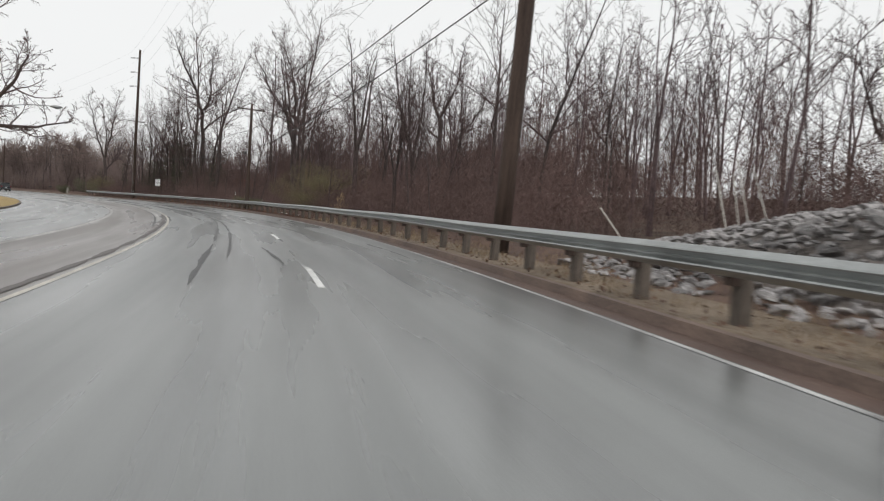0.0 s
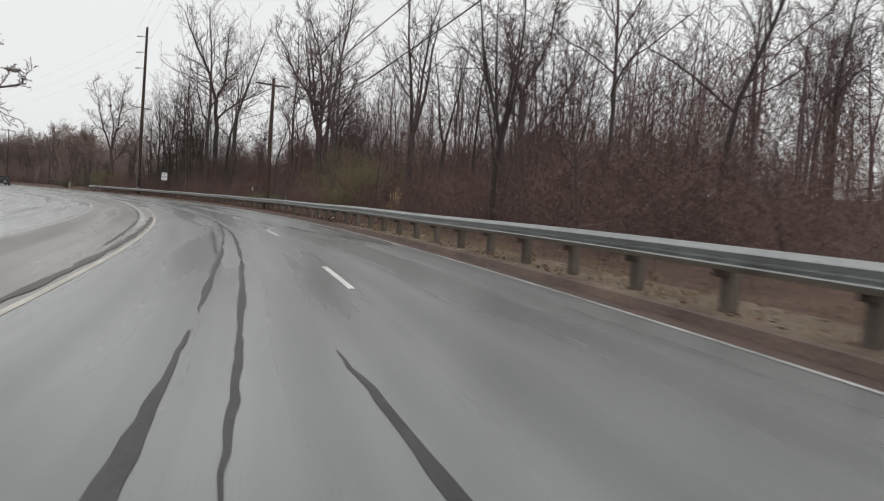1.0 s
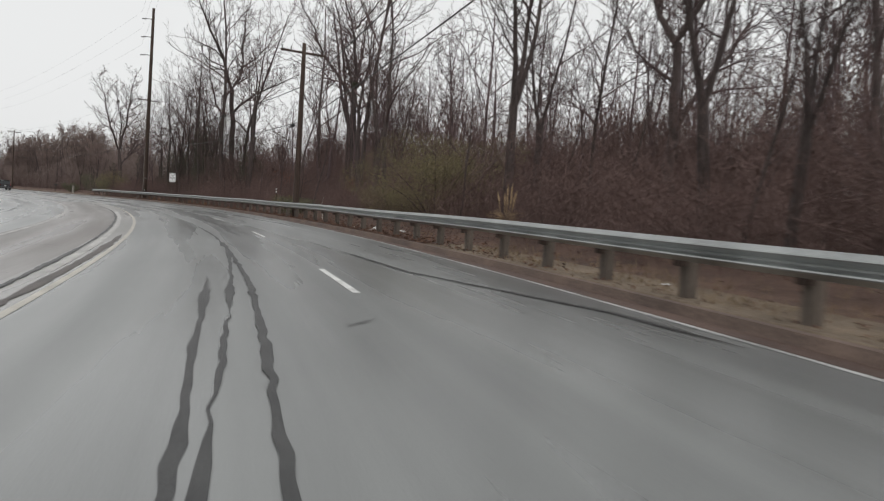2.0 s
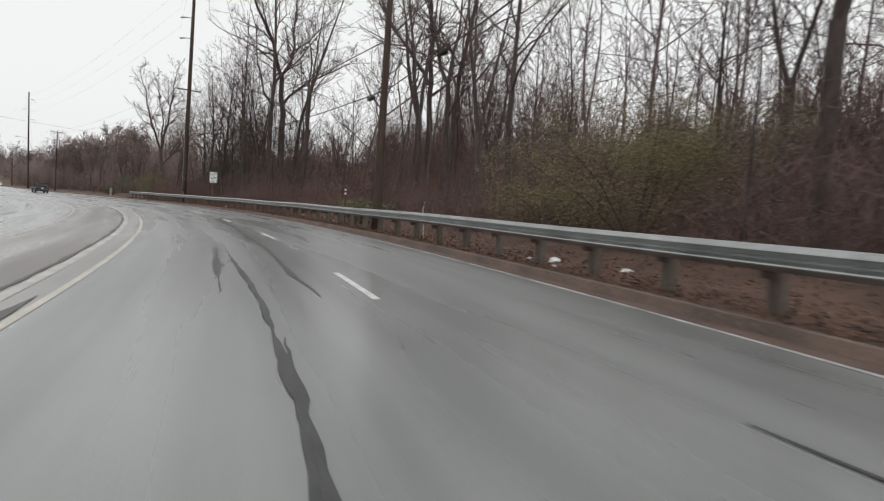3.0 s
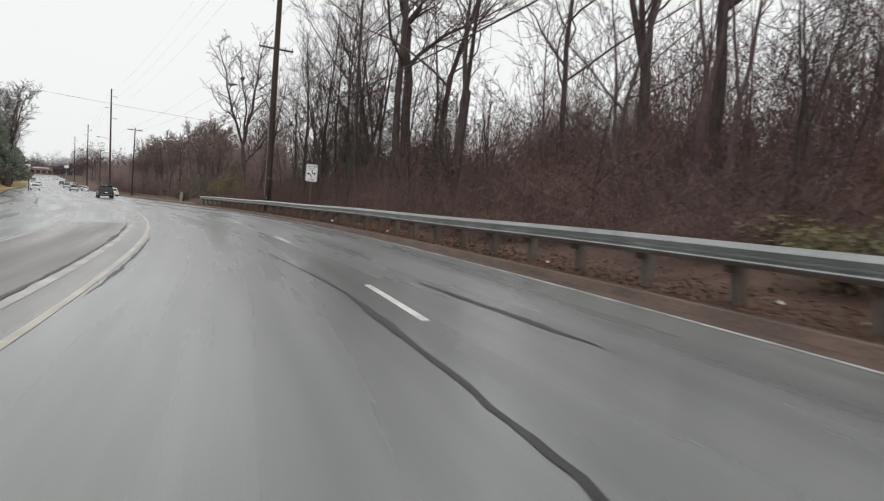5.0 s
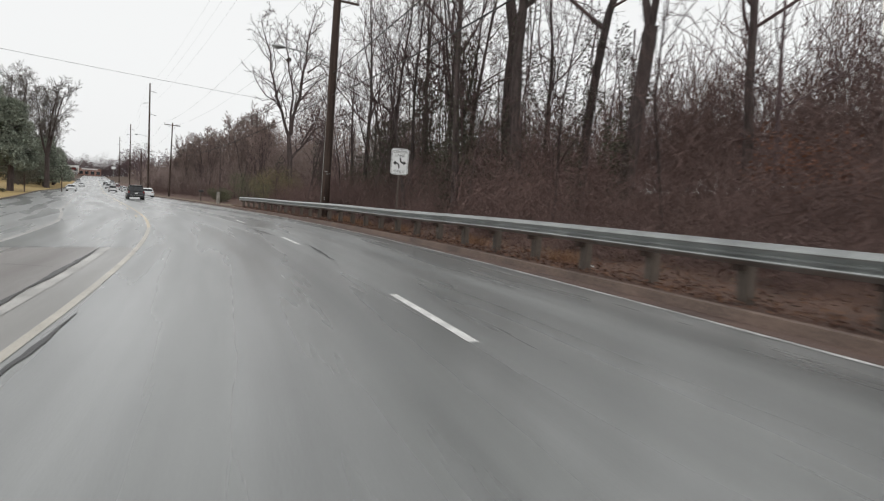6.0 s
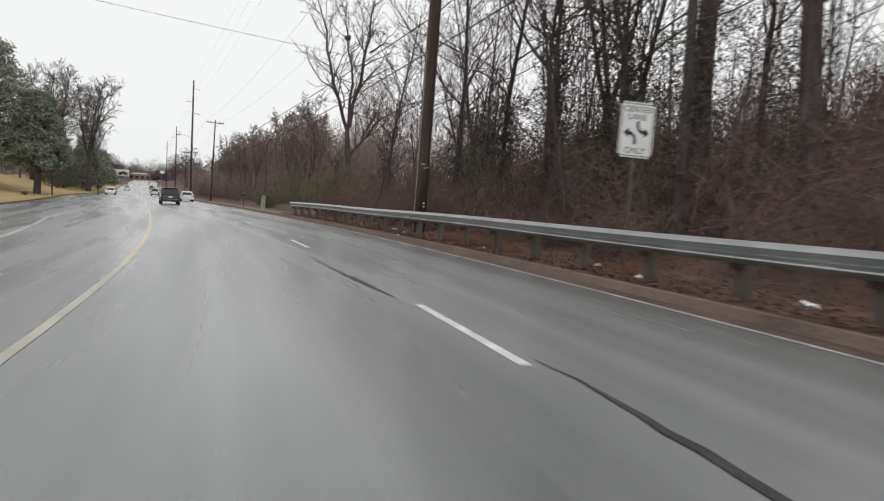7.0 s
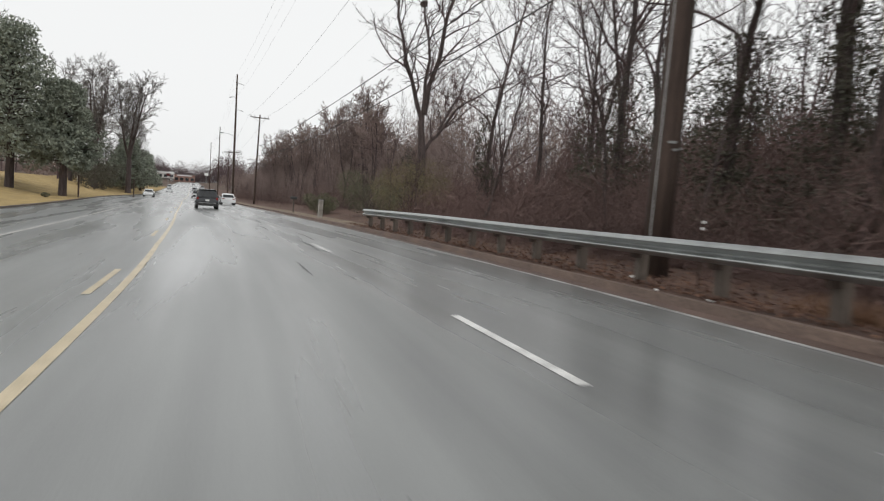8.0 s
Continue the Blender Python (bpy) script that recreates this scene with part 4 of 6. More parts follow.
def twig_mass(name, seed, n, s_range, o_from, o_scale, o_most, tall, wide, width, label, per=420, reach=(0.35, 1.1), upright=1.1, hollow=0.0, mat=BRUSH):
    """Tangled fine twigs of the understorey, gathered into uneven rounded bushes."""
    rng = np.random.default_rng(seed)
    m = n // per
    cs = rng.uniform(*s_range, m)
    co = o_from + rng.gamma(2.0, o_scale, m)
    swell = (0.85 + 0.25 * np.sin(cs * 0.09 + 2) + 0.15 * np.sin(cs * 0.31 + 1)) * (0.72 + 0.45 * smooth(-86, -72, cs))
    ch = rng.uniform(*tall, m) * swell * (1 + 0.4 * smooth(10, 25, co))
    cr = rng.uniform(*wide, m) * (0.6 + 0.4 * ch / ch.mean())
    pick = rng.integers(0, m, n)
    a, q = rng.uniform(0, 6.283, n), np.sqrt(rng.random(n))
    s, o = cs[pick] + np.cos(a) * q * cr[pick], co[pick] + np.sin(a) * q * cr[pick]
    z = ch[pick] * np.sqrt(np.clip(1 - q ** 2 * 0.85, 0, 1)) * (hollow + (1 - hollow) * rng.random(n) ** 0.75)
    keep = ~((s < -83) & (o < 14)) & (o < o_most) & (o > (o_from - 1.6)) & ~GLADE(s, o)
    s, o, z = s[keep], o[keep], z[keep]
    n = len(s)
    c = world_xyz(s, o) + np.stack([0 * z, 0 * z, z], -1)
    d = rng.normal(0, 1, (n, 3))
    d[:, 2] = np.abs(d[:, 2]) * upright + 0.2
    d /= np.linalg.norm(d, axis=1, keepdims=True)
    ln = rng.uniform(*reach, n)
    side = np.cross(d, rng.normal(0, 1, (n, 3)))
    side /= np.linalg.norm(side, axis=1, keepdims=True)
    w = width * rng.uniform(0.6, 1.4, n)[:, None] * (1 + smooth(14, 32, o))[:, None]
    a, b = c - d * ln[:, None], c + d * ln[:, None]
    v = np.stack([a - side * w, a + side * w, b + side * w * 0.4, b - side * w * 0.4], 1).reshape(-1, 3)
    tagged(new(name, quads_mesh(name, v, np.arange(n)[:, None] * 4 + np.array([[0, 1, 2, 3]]), mat)), label, "brush", kind="stuff")


build_brush()
twig_mass("thicket", 9, 140000, (-122, 60), 7.4, 5.0, 60, (1.8, 4.6), (1.6, 3.6), 0.0085, "tangled brown twigs of the woods' understorey", 420, (0.22, 0.8))
twig_mass("low_thicket", 16, 90000, (-120, 46), 6.6, 1.3, 14, (1.1, 2.6), (0.8, 1.8), 0.0045, "fine brown stems of the brush behind the guardrail", 300, (0.2, 0.7))
# Low stems added to deepen the shade seen under the rail.
twig_mass("undergrowth", 19, 26000, (-24, 31), 5.9, 0.45, 9, (0.45, 0.9), (0.5, 0.9), 0.006, "low brown growth added to darken the strip behind the guardrail", 260, (0.12, 0.4), 0.7)
twig_mass("sapling_thicket", 17, 20000, (-66, -18), 15.0, 4.0, 40, (3.4, 6.0), (1.4, 3.0), 0.009, "crowded bare saplings under the taller trees", 330, (0.4, 1.3), 2.2, 0.3)
twig_mass("crown_thicket", 15, 48000, (-64, 50), 24.0, 6.0, 70, (5.5, 9.0), (1.4, 2.8), 0.012, "fine ascending twigs of crowded young trees", 330, (0.5, 1.5), 2.4, 0.3)
twig_mass("high_thicket", 18, 12000, (-99, -82), 19.0, 5.5, 60, (3.2, 5.6), (1.6, 3.2), 0.010, "dark twiggy crowns of young trees behind the rock pile", 380, (0.4, 1.2))
twig_mass("high_thicket", 13, 50000, (-56, 45), 16.5, 5.5, 60, (3.2, 5.8), (1.6, 3.4), 0.010, "dark twiggy crowns of young trees in the woods", 380, (0.4, 1.2))
# From here on, thickets far along the road carry the haze in their twig colour.
twig_mass("tall_thicket", 10, 90000, (44, 210), 10.5, 4.5, 45, (4.0, 7.4), (2.0, 3.8), 0.014, "dense brown twiggy growth along the straight road", 700, (0.3, 1.0), 1.8, mat=HAZE_BRUSH)
twig_mass("round_thicket", 14, 80000, (62, 230), 21.0, 5.0, 60, (7.5, 11.0), (2.6, 4.6), 0.020, "brown rounded crowns of trees behind the straight road", 900, (0.4, 1.2), 1.8, mat=HAZE_BRUSH)
twig_mass("far_thicket", 11, 30000, (650, 692), -75, 45, 160, (13, 21), (6, 10), 0.10, "band of leafless trees at the road's far end", 250, (0.8, 2.0), mat=HAZE_BARK)
twig_mass("far_thicket", 12, 16000, (170, 470), -62, 10, -24, (5, 11), (4, 7), 0.05, "leafless growth behind the lawn", 250, (0.6, 1.8), mat=HAZE_BRUSH)
twig_mass("far_thicket", 20, 12000, (225, 520), 15, 9, 70, (4, 9), (4, 7), 0.045, "leafless growth along the road's far right side", 250, (0.6, 1.8), mat=HAZE_BRUSH)


# ---------- leafy growth ----------
def leaf_cloud(seed, blobs, count, size, flat=0.0):
    """Many small leaves, tilted at random, spread through uneven lumps: (x, y, z, rx, rz)."""
    rng = np.random.default_rng(seed)
    weights = np.array([b[3] ** 2 * b[4] for b in blobs])
    pick = rng.choice(len(blobs), count, p=weights / weights.sum())
    bl = np.array(blobs)[pick]
    d = rng.normal(0, 1, (count, 3))
    d /= np.linalg.norm(d, axis=1, keepdims=True)
    r = rng.uniform(0.35, 1.08, count) ** 0.5
    c = bl[:, :3] + d * r[:, None] * np.stack([bl[:, 3], bl[:, 3], bl[:, 4]], -1)
    a = rng.normal(0, 1, (count, 3))
    a[:, 2] *= 1 - flat
    a /= np.linalg.norm(a, axis=1, keepdims=True)
    b = np.cross(a, rng.normal(0, 1, (count, 3)))
    b /= np.linalg.norm(b, axis=1, keepdims=True)
    k = (size * rng.uniform(0.6, 1.4, count))[:, None]
    v = np.stack([c - a * k, c + b * k * 0.45, c + a * k, c - b * k * 0.45], 1).reshape(-1, 3)
    return v, np.arange(count)[:, None] * 4 + np.array([[0, 1, 2, 3]])


def leaf_material(name, c1, c2):
    m = noisy(name, c1, c2, 0.7, 7, 0.75, bump=0.0)
    return m


DEEP_GREEN = leaf_material("dark_evergreen_leaves", (0.15, 0.172, 0.135), (0.25, 0.275, 0.215))
OLIVE = leaf_material("olive_winter_leaves", (0.112, 0.094, 0.045), (0.225, 0.190, 0.096))
GREY_GREEN = leaf_material("grey_green_leaves", (0.075, 0.077, 0.044), (0.165, 0.162, 0.098))
IVY = leaf_material("dark_ivy_leaves", (0.030, 0.030, 0.020), (0.085, 0.078, 0.052))
RUSSET = leaf_material("russet_dead_leaves", (0.10, 0.035, 0.018), (0.26, 0.10, 0.045))


def shrub(x, y, width, height, mat, label, seed, count=5200, size=0.06):
    rng = random.Random(seed)
    root = thing("shrub", Matrix.Translation(on_ground(x, y)), label, "shrub", "roadside shrubs")
    chains, blobs = [], []
    for k in range(11):
        a, q = rng.uniform(0, 6.28), rng.uniform(0.1, 0.5) * width
        tip = Vector((math.cos(a) * q, math.sin(a) * q, height * rng.uniform(0.45, 0.9)))
        chains.append(([Vector((0, 0, -0.1)), tip * 0.5 + Vector((rng.gauss(0, 0.1), rng.gauss(0, 0.1), 0.15)), tip], [0.035, 0.02, 0.008], 4))
        blobs.append((tip.x, tip.y, tip.z * 0.85, width * rng.uniform(0.14, 0.24), height * rng.uniform(0.16, 0.3)))
    blobs.append((0, 0, height * 0.35, width * 0.4, height * 0.35))
    part("stem", chain_mesh("stem", chains, TWIG), None, root)
    part("foliage", quads_mesh("foliage", *leaf_cloud(seed, blobs, count, size), mat), None, root)
    return root


shrub(at(-51.5, 8.2).x, at(-51.5, 8.2).y, 6.4, 4.3, OLIVE, "large olive-green half-leafless shrub behind the guardrail", 31, 42000, 0.026)
shrub(at(-47.5, 8.0).x, at(-47.5, 8.0).y, 4.8, 2.3, OLIVE, "olive-green half-leafless shrub behind the guardrail", 32, 11000, 0.024)
shrub(3.0, -36.3, 2.6, 1.25, GREY_GREEN, "low green leafy shrub beside the marker post", 33, 2600, 0.05)
shrub(4.6, -33.5, 2.4, 1.3, OLIVE, "low green leafy shrub beside the marker post", 36, 2000, 0.05)
shrub(at(-33, 7.2).x, at(-33, 7.2).y, 3.0, 1.0, GREY_GREEN, "low tangle of pale green leaves behind the guardrail", 40, 2400, 0.045)
shrub(10.6, 41.0, 5.2, 3.0, GREY_GREEN, "dense grey-green evergreen shrub past the guardrail's end", 34, 10000, 0.04)
shrub(11.6, 36.0, 6.0, 4.0, OLIVE, "large olive shrub past the guardrail's end", 37, 13000, 0.035)
shrub(8.6, 48.5, 2.6, 1.7, GREY_GREEN, "dark green clipped shrub beside the concrete post", 35, 4000, 0.06)
shrub(16.0, -14.0, 4.0, 4.2, RUSSET, "young oak holding russet dead leaves", 38, 1500, 0.06)
shrub(12.5, -30.5, 3.0, 3.0, RUSSET, "young beech holding orange dead leaves", 39, 1000, 0.06)


def ivy_sleeve(x, y, height, radius, seed):
    root = thing("ivy", Matrix.Translation(on_ground(x, y)), "dark ivy climbing a tree trunk", "ivy", "ivy on trunks")
    rng = random.Random(seed)
    chains = [([Vector((rng.gauss(0, 0.15), rng.gauss(0, 0.15), q * height / 6)) + Vector((0.2, 0, 0)) for q in range(7)], [0.03] * 7, 4) for _ in range(3)]
    part("vine", chain_mesh("vine", chains, TWIG), None, root)
    blobs = [(rng.gauss(0, 0.25), rng.gauss(0, 0.25), height * (k + 0.5) / 9, radius * rng.uniform(0.6, 1.25) * (1.25 - 0.07 * k), height * 0.09) for k in range(9)]
    part("foliage", quads_mesh("foliage", *leaf_cloud(seed, blobs, int(2600 * max(1, radius) ** 2), 0.06), IVY), None, root)


for k, (x, y, hgt, rad) in enumerate(((17.4, 5.5, 11.5, 1.5), (19.5, 4.2, 9, 1.7), (16.0, 7.2, 10, 1.5), (15.0, 9.6, 12, 1.5), (12.9, -2.5, 11, 0.75), (11.0, -0.4, 8, 0.9), (13.6, -5.9, 8, 0.5), (12.9, -8.8, 7, 0.5), (18.0, 27.6, 7, 0.7), (17.5, 24.3, 8, 0.7), (17.3, 21.5, 9, 0.8), (15.8, 12.3, 10, 1.0), (14.0, 13.6, 6, 1.4), (16.8, 9.4, 9, 1.1), (14.8, 32.9, 6, 0.6), (14.6, 45.5, 5, 0.6))):
    ivy_sleeve(x, y, hgt, rad, 60 + k)


for k, (s, o, hgt, rad) in enumerate(((10, 10.5, 8, 1.2), (8, 13.0, 9, 1.4), (12.5, 12.5, 8, 1.2), (6, 11.0, 7, 1.5), (14.5, 10.8, 6, 1.4), (20, 11.5, 6, 1.3))):
    spot = at(s, o)
    stand(("tall", k % 3), spot, 0.72)
    ivy_sleeve(spot.x, spot.y, hgt, rad, 160 + k)


def evergreen(x, y, height, width, seed, label, count=24000, size=0.16, low=0.14):
    rng = random.Random(seed)
    root = thing("evergreen_tree", Matrix.Translation(on_ground(x, y)), label, "tree", "evergreen trees on the lawn")
    chains = [([Vector((0, 0, -0.3)), Vector((0.1, 0, height * 0.3)), Vector((0, 0.1, height * 0.9))], [0.45, 0.34, 0.06], 10)]
    blobs = []
    for k in range(90):
        q = low + (0.98 - low) * (k + rng.random()) / 90
        a = k * 2.4 + rng.uniform(-0.5, 0.5)
        reach = width * 0.5 * min(1, (1.06 - q) * 1.5) ** 0.8 * rng.uniform(0.55, 1.1)
        tip = Vector((math.cos(a) * reach, math.sin(a) * reach, height * q + rng.uniform(-0.6, 0.3)))
        chains.append(([Vector((0, 0, height * q * 0.9)), tip * 0.6 + Vector((0, 0, height * q * 0.37)), tip], [0.09, 0.05, 0.02], 4))
        blobs.append((tip.x * 0.85, tip.y * 0.85, tip.z, width * rng.uniform(0.09, 0.17), height * rng.uniform(0.045, 0.085)))
    part("trunk", chain_mesh("trunk", chains, BARK), None, root)
    part("crown", quads_mesh("crown", *leaf_cloud(seed, blobs, count, size), DEEP_GREEN), None, root)


EVER = "broad dark green evergreen tree on the lawn"
evergreen(-14.4, 80.4, 12.5, 8.5, 71, EVER, low=0.30)
evergreen(-19.2, 79.6, 17.5, 12, 72, EVER, low=0.24)
evergreen(-24.0, 92.0, 16, 12, 73, EVER, 12000, 0.22)
DARK = "dark evergreen tree beyond the lawn"
for k, (x, y, hgt) in enumerate(((-17.0, 172, 13), (-18.5, 190, 14), (-17.5, 212, 12), (-18.5, 236, 12), (-26, 180, 17))):
    evergreen(x, y, hgt, 11, 75 + k, DARK, 5000, 0.3)
for x, y, kind, sc, turn in ((-21.0, 150, ("shade", 0), 1.25, 10), (-15.5, 158, ("shade", 1), 1.4, 90), (-26.5, 156, ("shade", 1), 1.05, 50), (-27, 98, ("tall", 2), 1.0, 0), (-31, 110, ("fork", 0), 1.0, 0), (-17.5, 178, ("shade", 0), 0.85, 200)
        ):
    stand(kind, on_ground(x, y), sc, turn, 1.0, "broad leafless shade tree on the lawn")
big_tree("spreading leafless oak with crooked boughs over the road", on_ground(-23.4, -49.4), -46, 507, (0.34, [(0, 0), (0.1, 2.5), (0, 4.6)]),
         [(0.20, [(0, 4.2), (2.0, 6.2), (4.2, 6.5), (5.6, 7.6), (6.4, 9.0)]), (0.17, [(0, 4), (2.2, 5.0), (4.4, 5.1), (6.4, 5.7)]),
          (0.20, [(0.2, 4.5), (1.4, 7.6), (3.2, 10.4), (4.6, 12.6)]), (0.18, [(0, 4.5), (-2.4, 7.4), (-4.5, 10)])], spread=1.25)
for k in range(14):
    shrub(-19 - _r.uniform(0, 9), 138 + k * 9 + _r.uniform(-3, 3), _r.uniform(6, 10), _r.uniform(3.5, 7), IVY, "dark evergreen thicket at the lawn's edge", 90 + k, 2200, 0.16)
# ---------- crack sealant and wear on the asphalt ----------
def seal(points, width, seed, mat=None, name="crack_seal"):
    """A ragged dark ribbon through (station, offset) points."""
    rng = random.Random(seed)
    width = 0.07 + 0.2 * width
    pts = [(Vector((s, o))) for s, o in points]
    fine = []
    for a, b in zip(pts, pts[1:]):
        n = max(2, int((b - a).length / 0.28))
        fine += [a.lerp(b, k / n) + Vector((0, rng.gauss(0, 0.010))) for k in range(n)]
    fine.append(pts[-1])
    verts = []
    for i, p in enumerate(fine):
        worn = noise.noise(Vector((i * 0.17, seed * 3.7, 0.0))) + 0.35 * noise.noise(Vector((i * 0.45, seed * 1.3, 4.0)))
        w = width * max(0.06, 0.75 + 0.8 * worn + rng.uniform(-0.07, 0.07)) * min(1, 0.15 + 0.12 * min(i, len(fine) - 1 - i))
        d = (fine[min(i + 1, len(fine) - 1)] - fine[max(i - 1, 0)]).normalized()
        for k in (-0.5, 0.5):
            s, o = p.x - d.y * w * k, p.y + d.x * w * k
            q = at(s, o)
            verts.append((q.x, q.y, float(road_z(s, o)) + 0.005 + 0.002 * (seed % 4)))
    faces = [(2 * i, 2 * i + 1, 2 * i + 3, 2 * i + 2) for i in range(len(fine) - 1)]
    ob = new(name, mesh_from(name, verts, faces, mat or SEAL))
    ob.parent = road
    return ob


BROWN_JOINT = noisy("worn_brown_joint", (0.035, 0.028, 0.025), (0.085, 0.070, 0.063), 1.5, 30, 0.5, bump=0.4)
seal([(-118, -4.30), (-104, -4.28), (-92, -4.25), (-80, -4.22), (-66, -4.2), (-56, -4.14)], 0.65, 50, BROWN_JOINT, "worn_joint")
seal([(-74, -4.5), (-66, -4.62), (-50, -4.74), (-30, -4.74), (-9.2, -4.78)], 0.22, 51)
seal([(-9.0, -7.2), (-8.8, -6.2), (-8.9, -5.0), (-8.8, -4.2)], 0.55, 52)
seal([(-30, -3.84), (-24, -3.82), (-18, -3.82)], 0.05, 53)
seal([(-46.5, -2.1), (-46.3, -1.85)], 0.5, 54)
seal([(-71.3, -0.6), (-71.0, -0.2)], 0.4, 55)
seal([(19, -9.9), (30, -9.9), (47, -9.7), (57, -8.9)], 0.5, 56)
seal([(-93, -2.0), (-88, -2.1), (-84, -2.05)], 0.42, 1)
seal([(-83, -2.05), (-79, -2.0), (-74, -1.86), (-66, -1.6), (-59, -1.4)], 0.14, 2)
seal([(-88, -1.6), (-80, -1.55), (-68, -1.4), (-57, -1.5), (-50, -1.7)], 0.16, 3)
seal([(-90.5, -0.4), (-88.5, -0.5), (-85, -0.75)], 0.22, 4)
seal([(-76, -2.0), (-72, -2.05), (-67, -2.0)], 0.40, 5)
seal([(-73, 3.0), (-71, 2.8), (-66.5, 1.5), (-62, 1.2)], 0.30, 7)
seal([(-56, -2.0), (-52, -2.0), (-48, -1.9)], 0.38, 8)
seal([(-56.5, -0.7), (-54, -0.8), (-49, -0.7), (-42.5, -0.7), (-36, -0.45), (-30, -0.5), (-24.5, -0.95)], 0.20, 9)
seal([(-34, 1.3), (-29, 0.9)], 0.5, 13)
seal([(-12.5, 0.05), (-8.5, 0.2), (-7.9, 0.15)], 0.24, 14)
seal([(-4.4, -0.15), (-1, -0.35), (2, -0.4)], 0.16, 15)
seal([(11.3, -1.2), (13.6, -1.2)], 0.16, 16)
for k, (a, b, o) in enumerate(((16.5, 21, -0.25), (20.5, 25, 0.3), (26, 30, -0.6), (32, 38, -0.2), (42, 48, -0.3), (22, 27, 1.7))):
    seal([(a, o), ((a + b) / 2, o + 0.1), (b, o + 0.05)], 0.18, 20 + k)
for k, (s, o0, o1) in enumerate(((-66, -6.6, -4.9), (-60.5, -6.4, -5.0), (-18, -6.3, -4.6), (-13, -6.6, -5.0))):
    seal([(s, o0), (s + 0.3, (o0 + o1) / 2), (s - 0.2, o1)], 0.22, 30 + k)
for k in range(9):
    s = -100 + 21 * k
    seal([(s, -9.8), (s + 7, -9.9), (s + 14, -9.7)], 0.14, 40 + k)


# ---------- fallen leaves, dry grass, litter ----------
def island_material(name, c1, c2, c3):
    m, n, l, b = material(name, 0.8)
    g = n.new("ShaderNodeNewGeometry")
    r = n.new("ShaderNodeValToRGB")
    r.color_ramp.elements[0].color, r.color_ramp.elements[1].color = (*c1, 1), (*c3, 1)
    e = r.color_ramp.elements.new(0.5)
    e.color = (*c2, 1)
    l.new(g.outputs["Random Per Island"], r.inputs[0])
    l.new(r.outputs[0], b.inputs["Base Color"])
    return m


DEAD = island_material("fallen_leaves", (0.052, 0.024, 0.016), (0.10, 0.048, 0.03), (0.165, 0.085, 0.048))
STRAW = island_material("straw_blades", (0.105, 0.073, 0.043), (0.21, 0.152, 0.09), (0.31, 0.232, 0.145))


def scatter_leaves():
    rng = np.random.default_rng(3)
    n = 26000
    s = np.concatenate([rng.uniform(-122, 32, n), rng.uniform(-66, 20, n // 2)])
    o = np.where(rng.random(len(s)) < 0.75, rng.gamma(2.0, 0.75, len(s)) + 3.88, rng.uniform(3.4, 3.72, len(s)) + 0.4)
    keep = (o < 9) & ((s > -61) | (rng.random(len(s)) < 0.25))
    s, o = s[keep], o[keep]
    c = world_xyz(s, o, 0.02) + np.stack([0 * s, 0 * s, np.abs(rng.normal(0, 0.035, len(s)))], -1)
    a = rng.normal(0, 1, (len(s), 3)) * [1, 1, 0.45]
    a /= np.linalg.norm(a, axis=1, keepdims=True)
    b = np.cross(a, rng.normal(0, 0.5, (len(s), 3)) + [0, 0, 1])
    b /= np.linalg.norm(b, axis=1, keepdims=True)
    k = rng.uniform(0.018, 0.05, len(s))[:, None]
    v = np.stack([c - a * k, c + b * k * 0.6, c + a * k, c - b * k * 0.6], 1).reshape(-1, 3)
    tagged(new("fallen_leaves", quads_mesh("fallen_leaves", v, np.arange(len(s))[:, None] * 4 + np.array([[0, 1, 2, 3]]), DEAD)), "brown and russet fallen leaves along the kerb", "leaves", kind="stuff")


def scatter_grass():
    rng = np.random.default_rng(8)
    n = 22000
    s = np.concatenate([rng.uniform(-118, -62, n), rng.uniform(-62, 45, n)])
    thin_out = np.concatenate([np.ones(n), np.full(n, 0.10)])
    o = np.concatenate([rng.gamma(2.0, 0.55, n) + 3.95, rng.gamma(2.2, 0.7, n) + 4.2])
    tuft = np.sin(s * 1.7) * np.sin(o * 2.3 + s * 0.6) + rng.normal(0, 0.6, 2 * n)
    keep = (tuft > -0.1) & (o < 9) & (rng.random(2 * n) < thin_out)
    s, o = s[keep], o[keep]
    m = len(s)
    base = world_xyz(s, o, -0.01)
    hgt = rng.uniform(0.05, 0.20, m) * (0.6 + 0.5 * smooth(4.2, 5.5, o))
    d = rng.normal(0, 0.45, (m, 2))
    top = base + np.concatenate([d * hgt[:, None], hgt[:, None]], 1)
    side = rng.normal(0, 1, (m, 3)) * [1, 1, 0]
    side = side / np.linalg.norm(side, axis=1, keepdims=True) * rng.uniform(0.004, 0.009, m)[:, None]
    v = np.stack([base - side, base + side, top + side * 0.3, top - side * 0.3], 1).reshape(-1, 3)
    tagged(new("dry_grass", quads_mesh("dry_grass", v, np.arange(m)[:, None] * 4 + np.array([[0, 1, 2, 3]]), STRAW)), "straw-coloured dead grass along the guardrail", "grass", kind="stuff")


scatter_leaves()
scatter_grass()
PAPER = noisy("wet_white_paper", (0.55, 0.55, 0.54), (0.80, 0.80, 0.80), 8, 60, 0.6, bump=0.4)


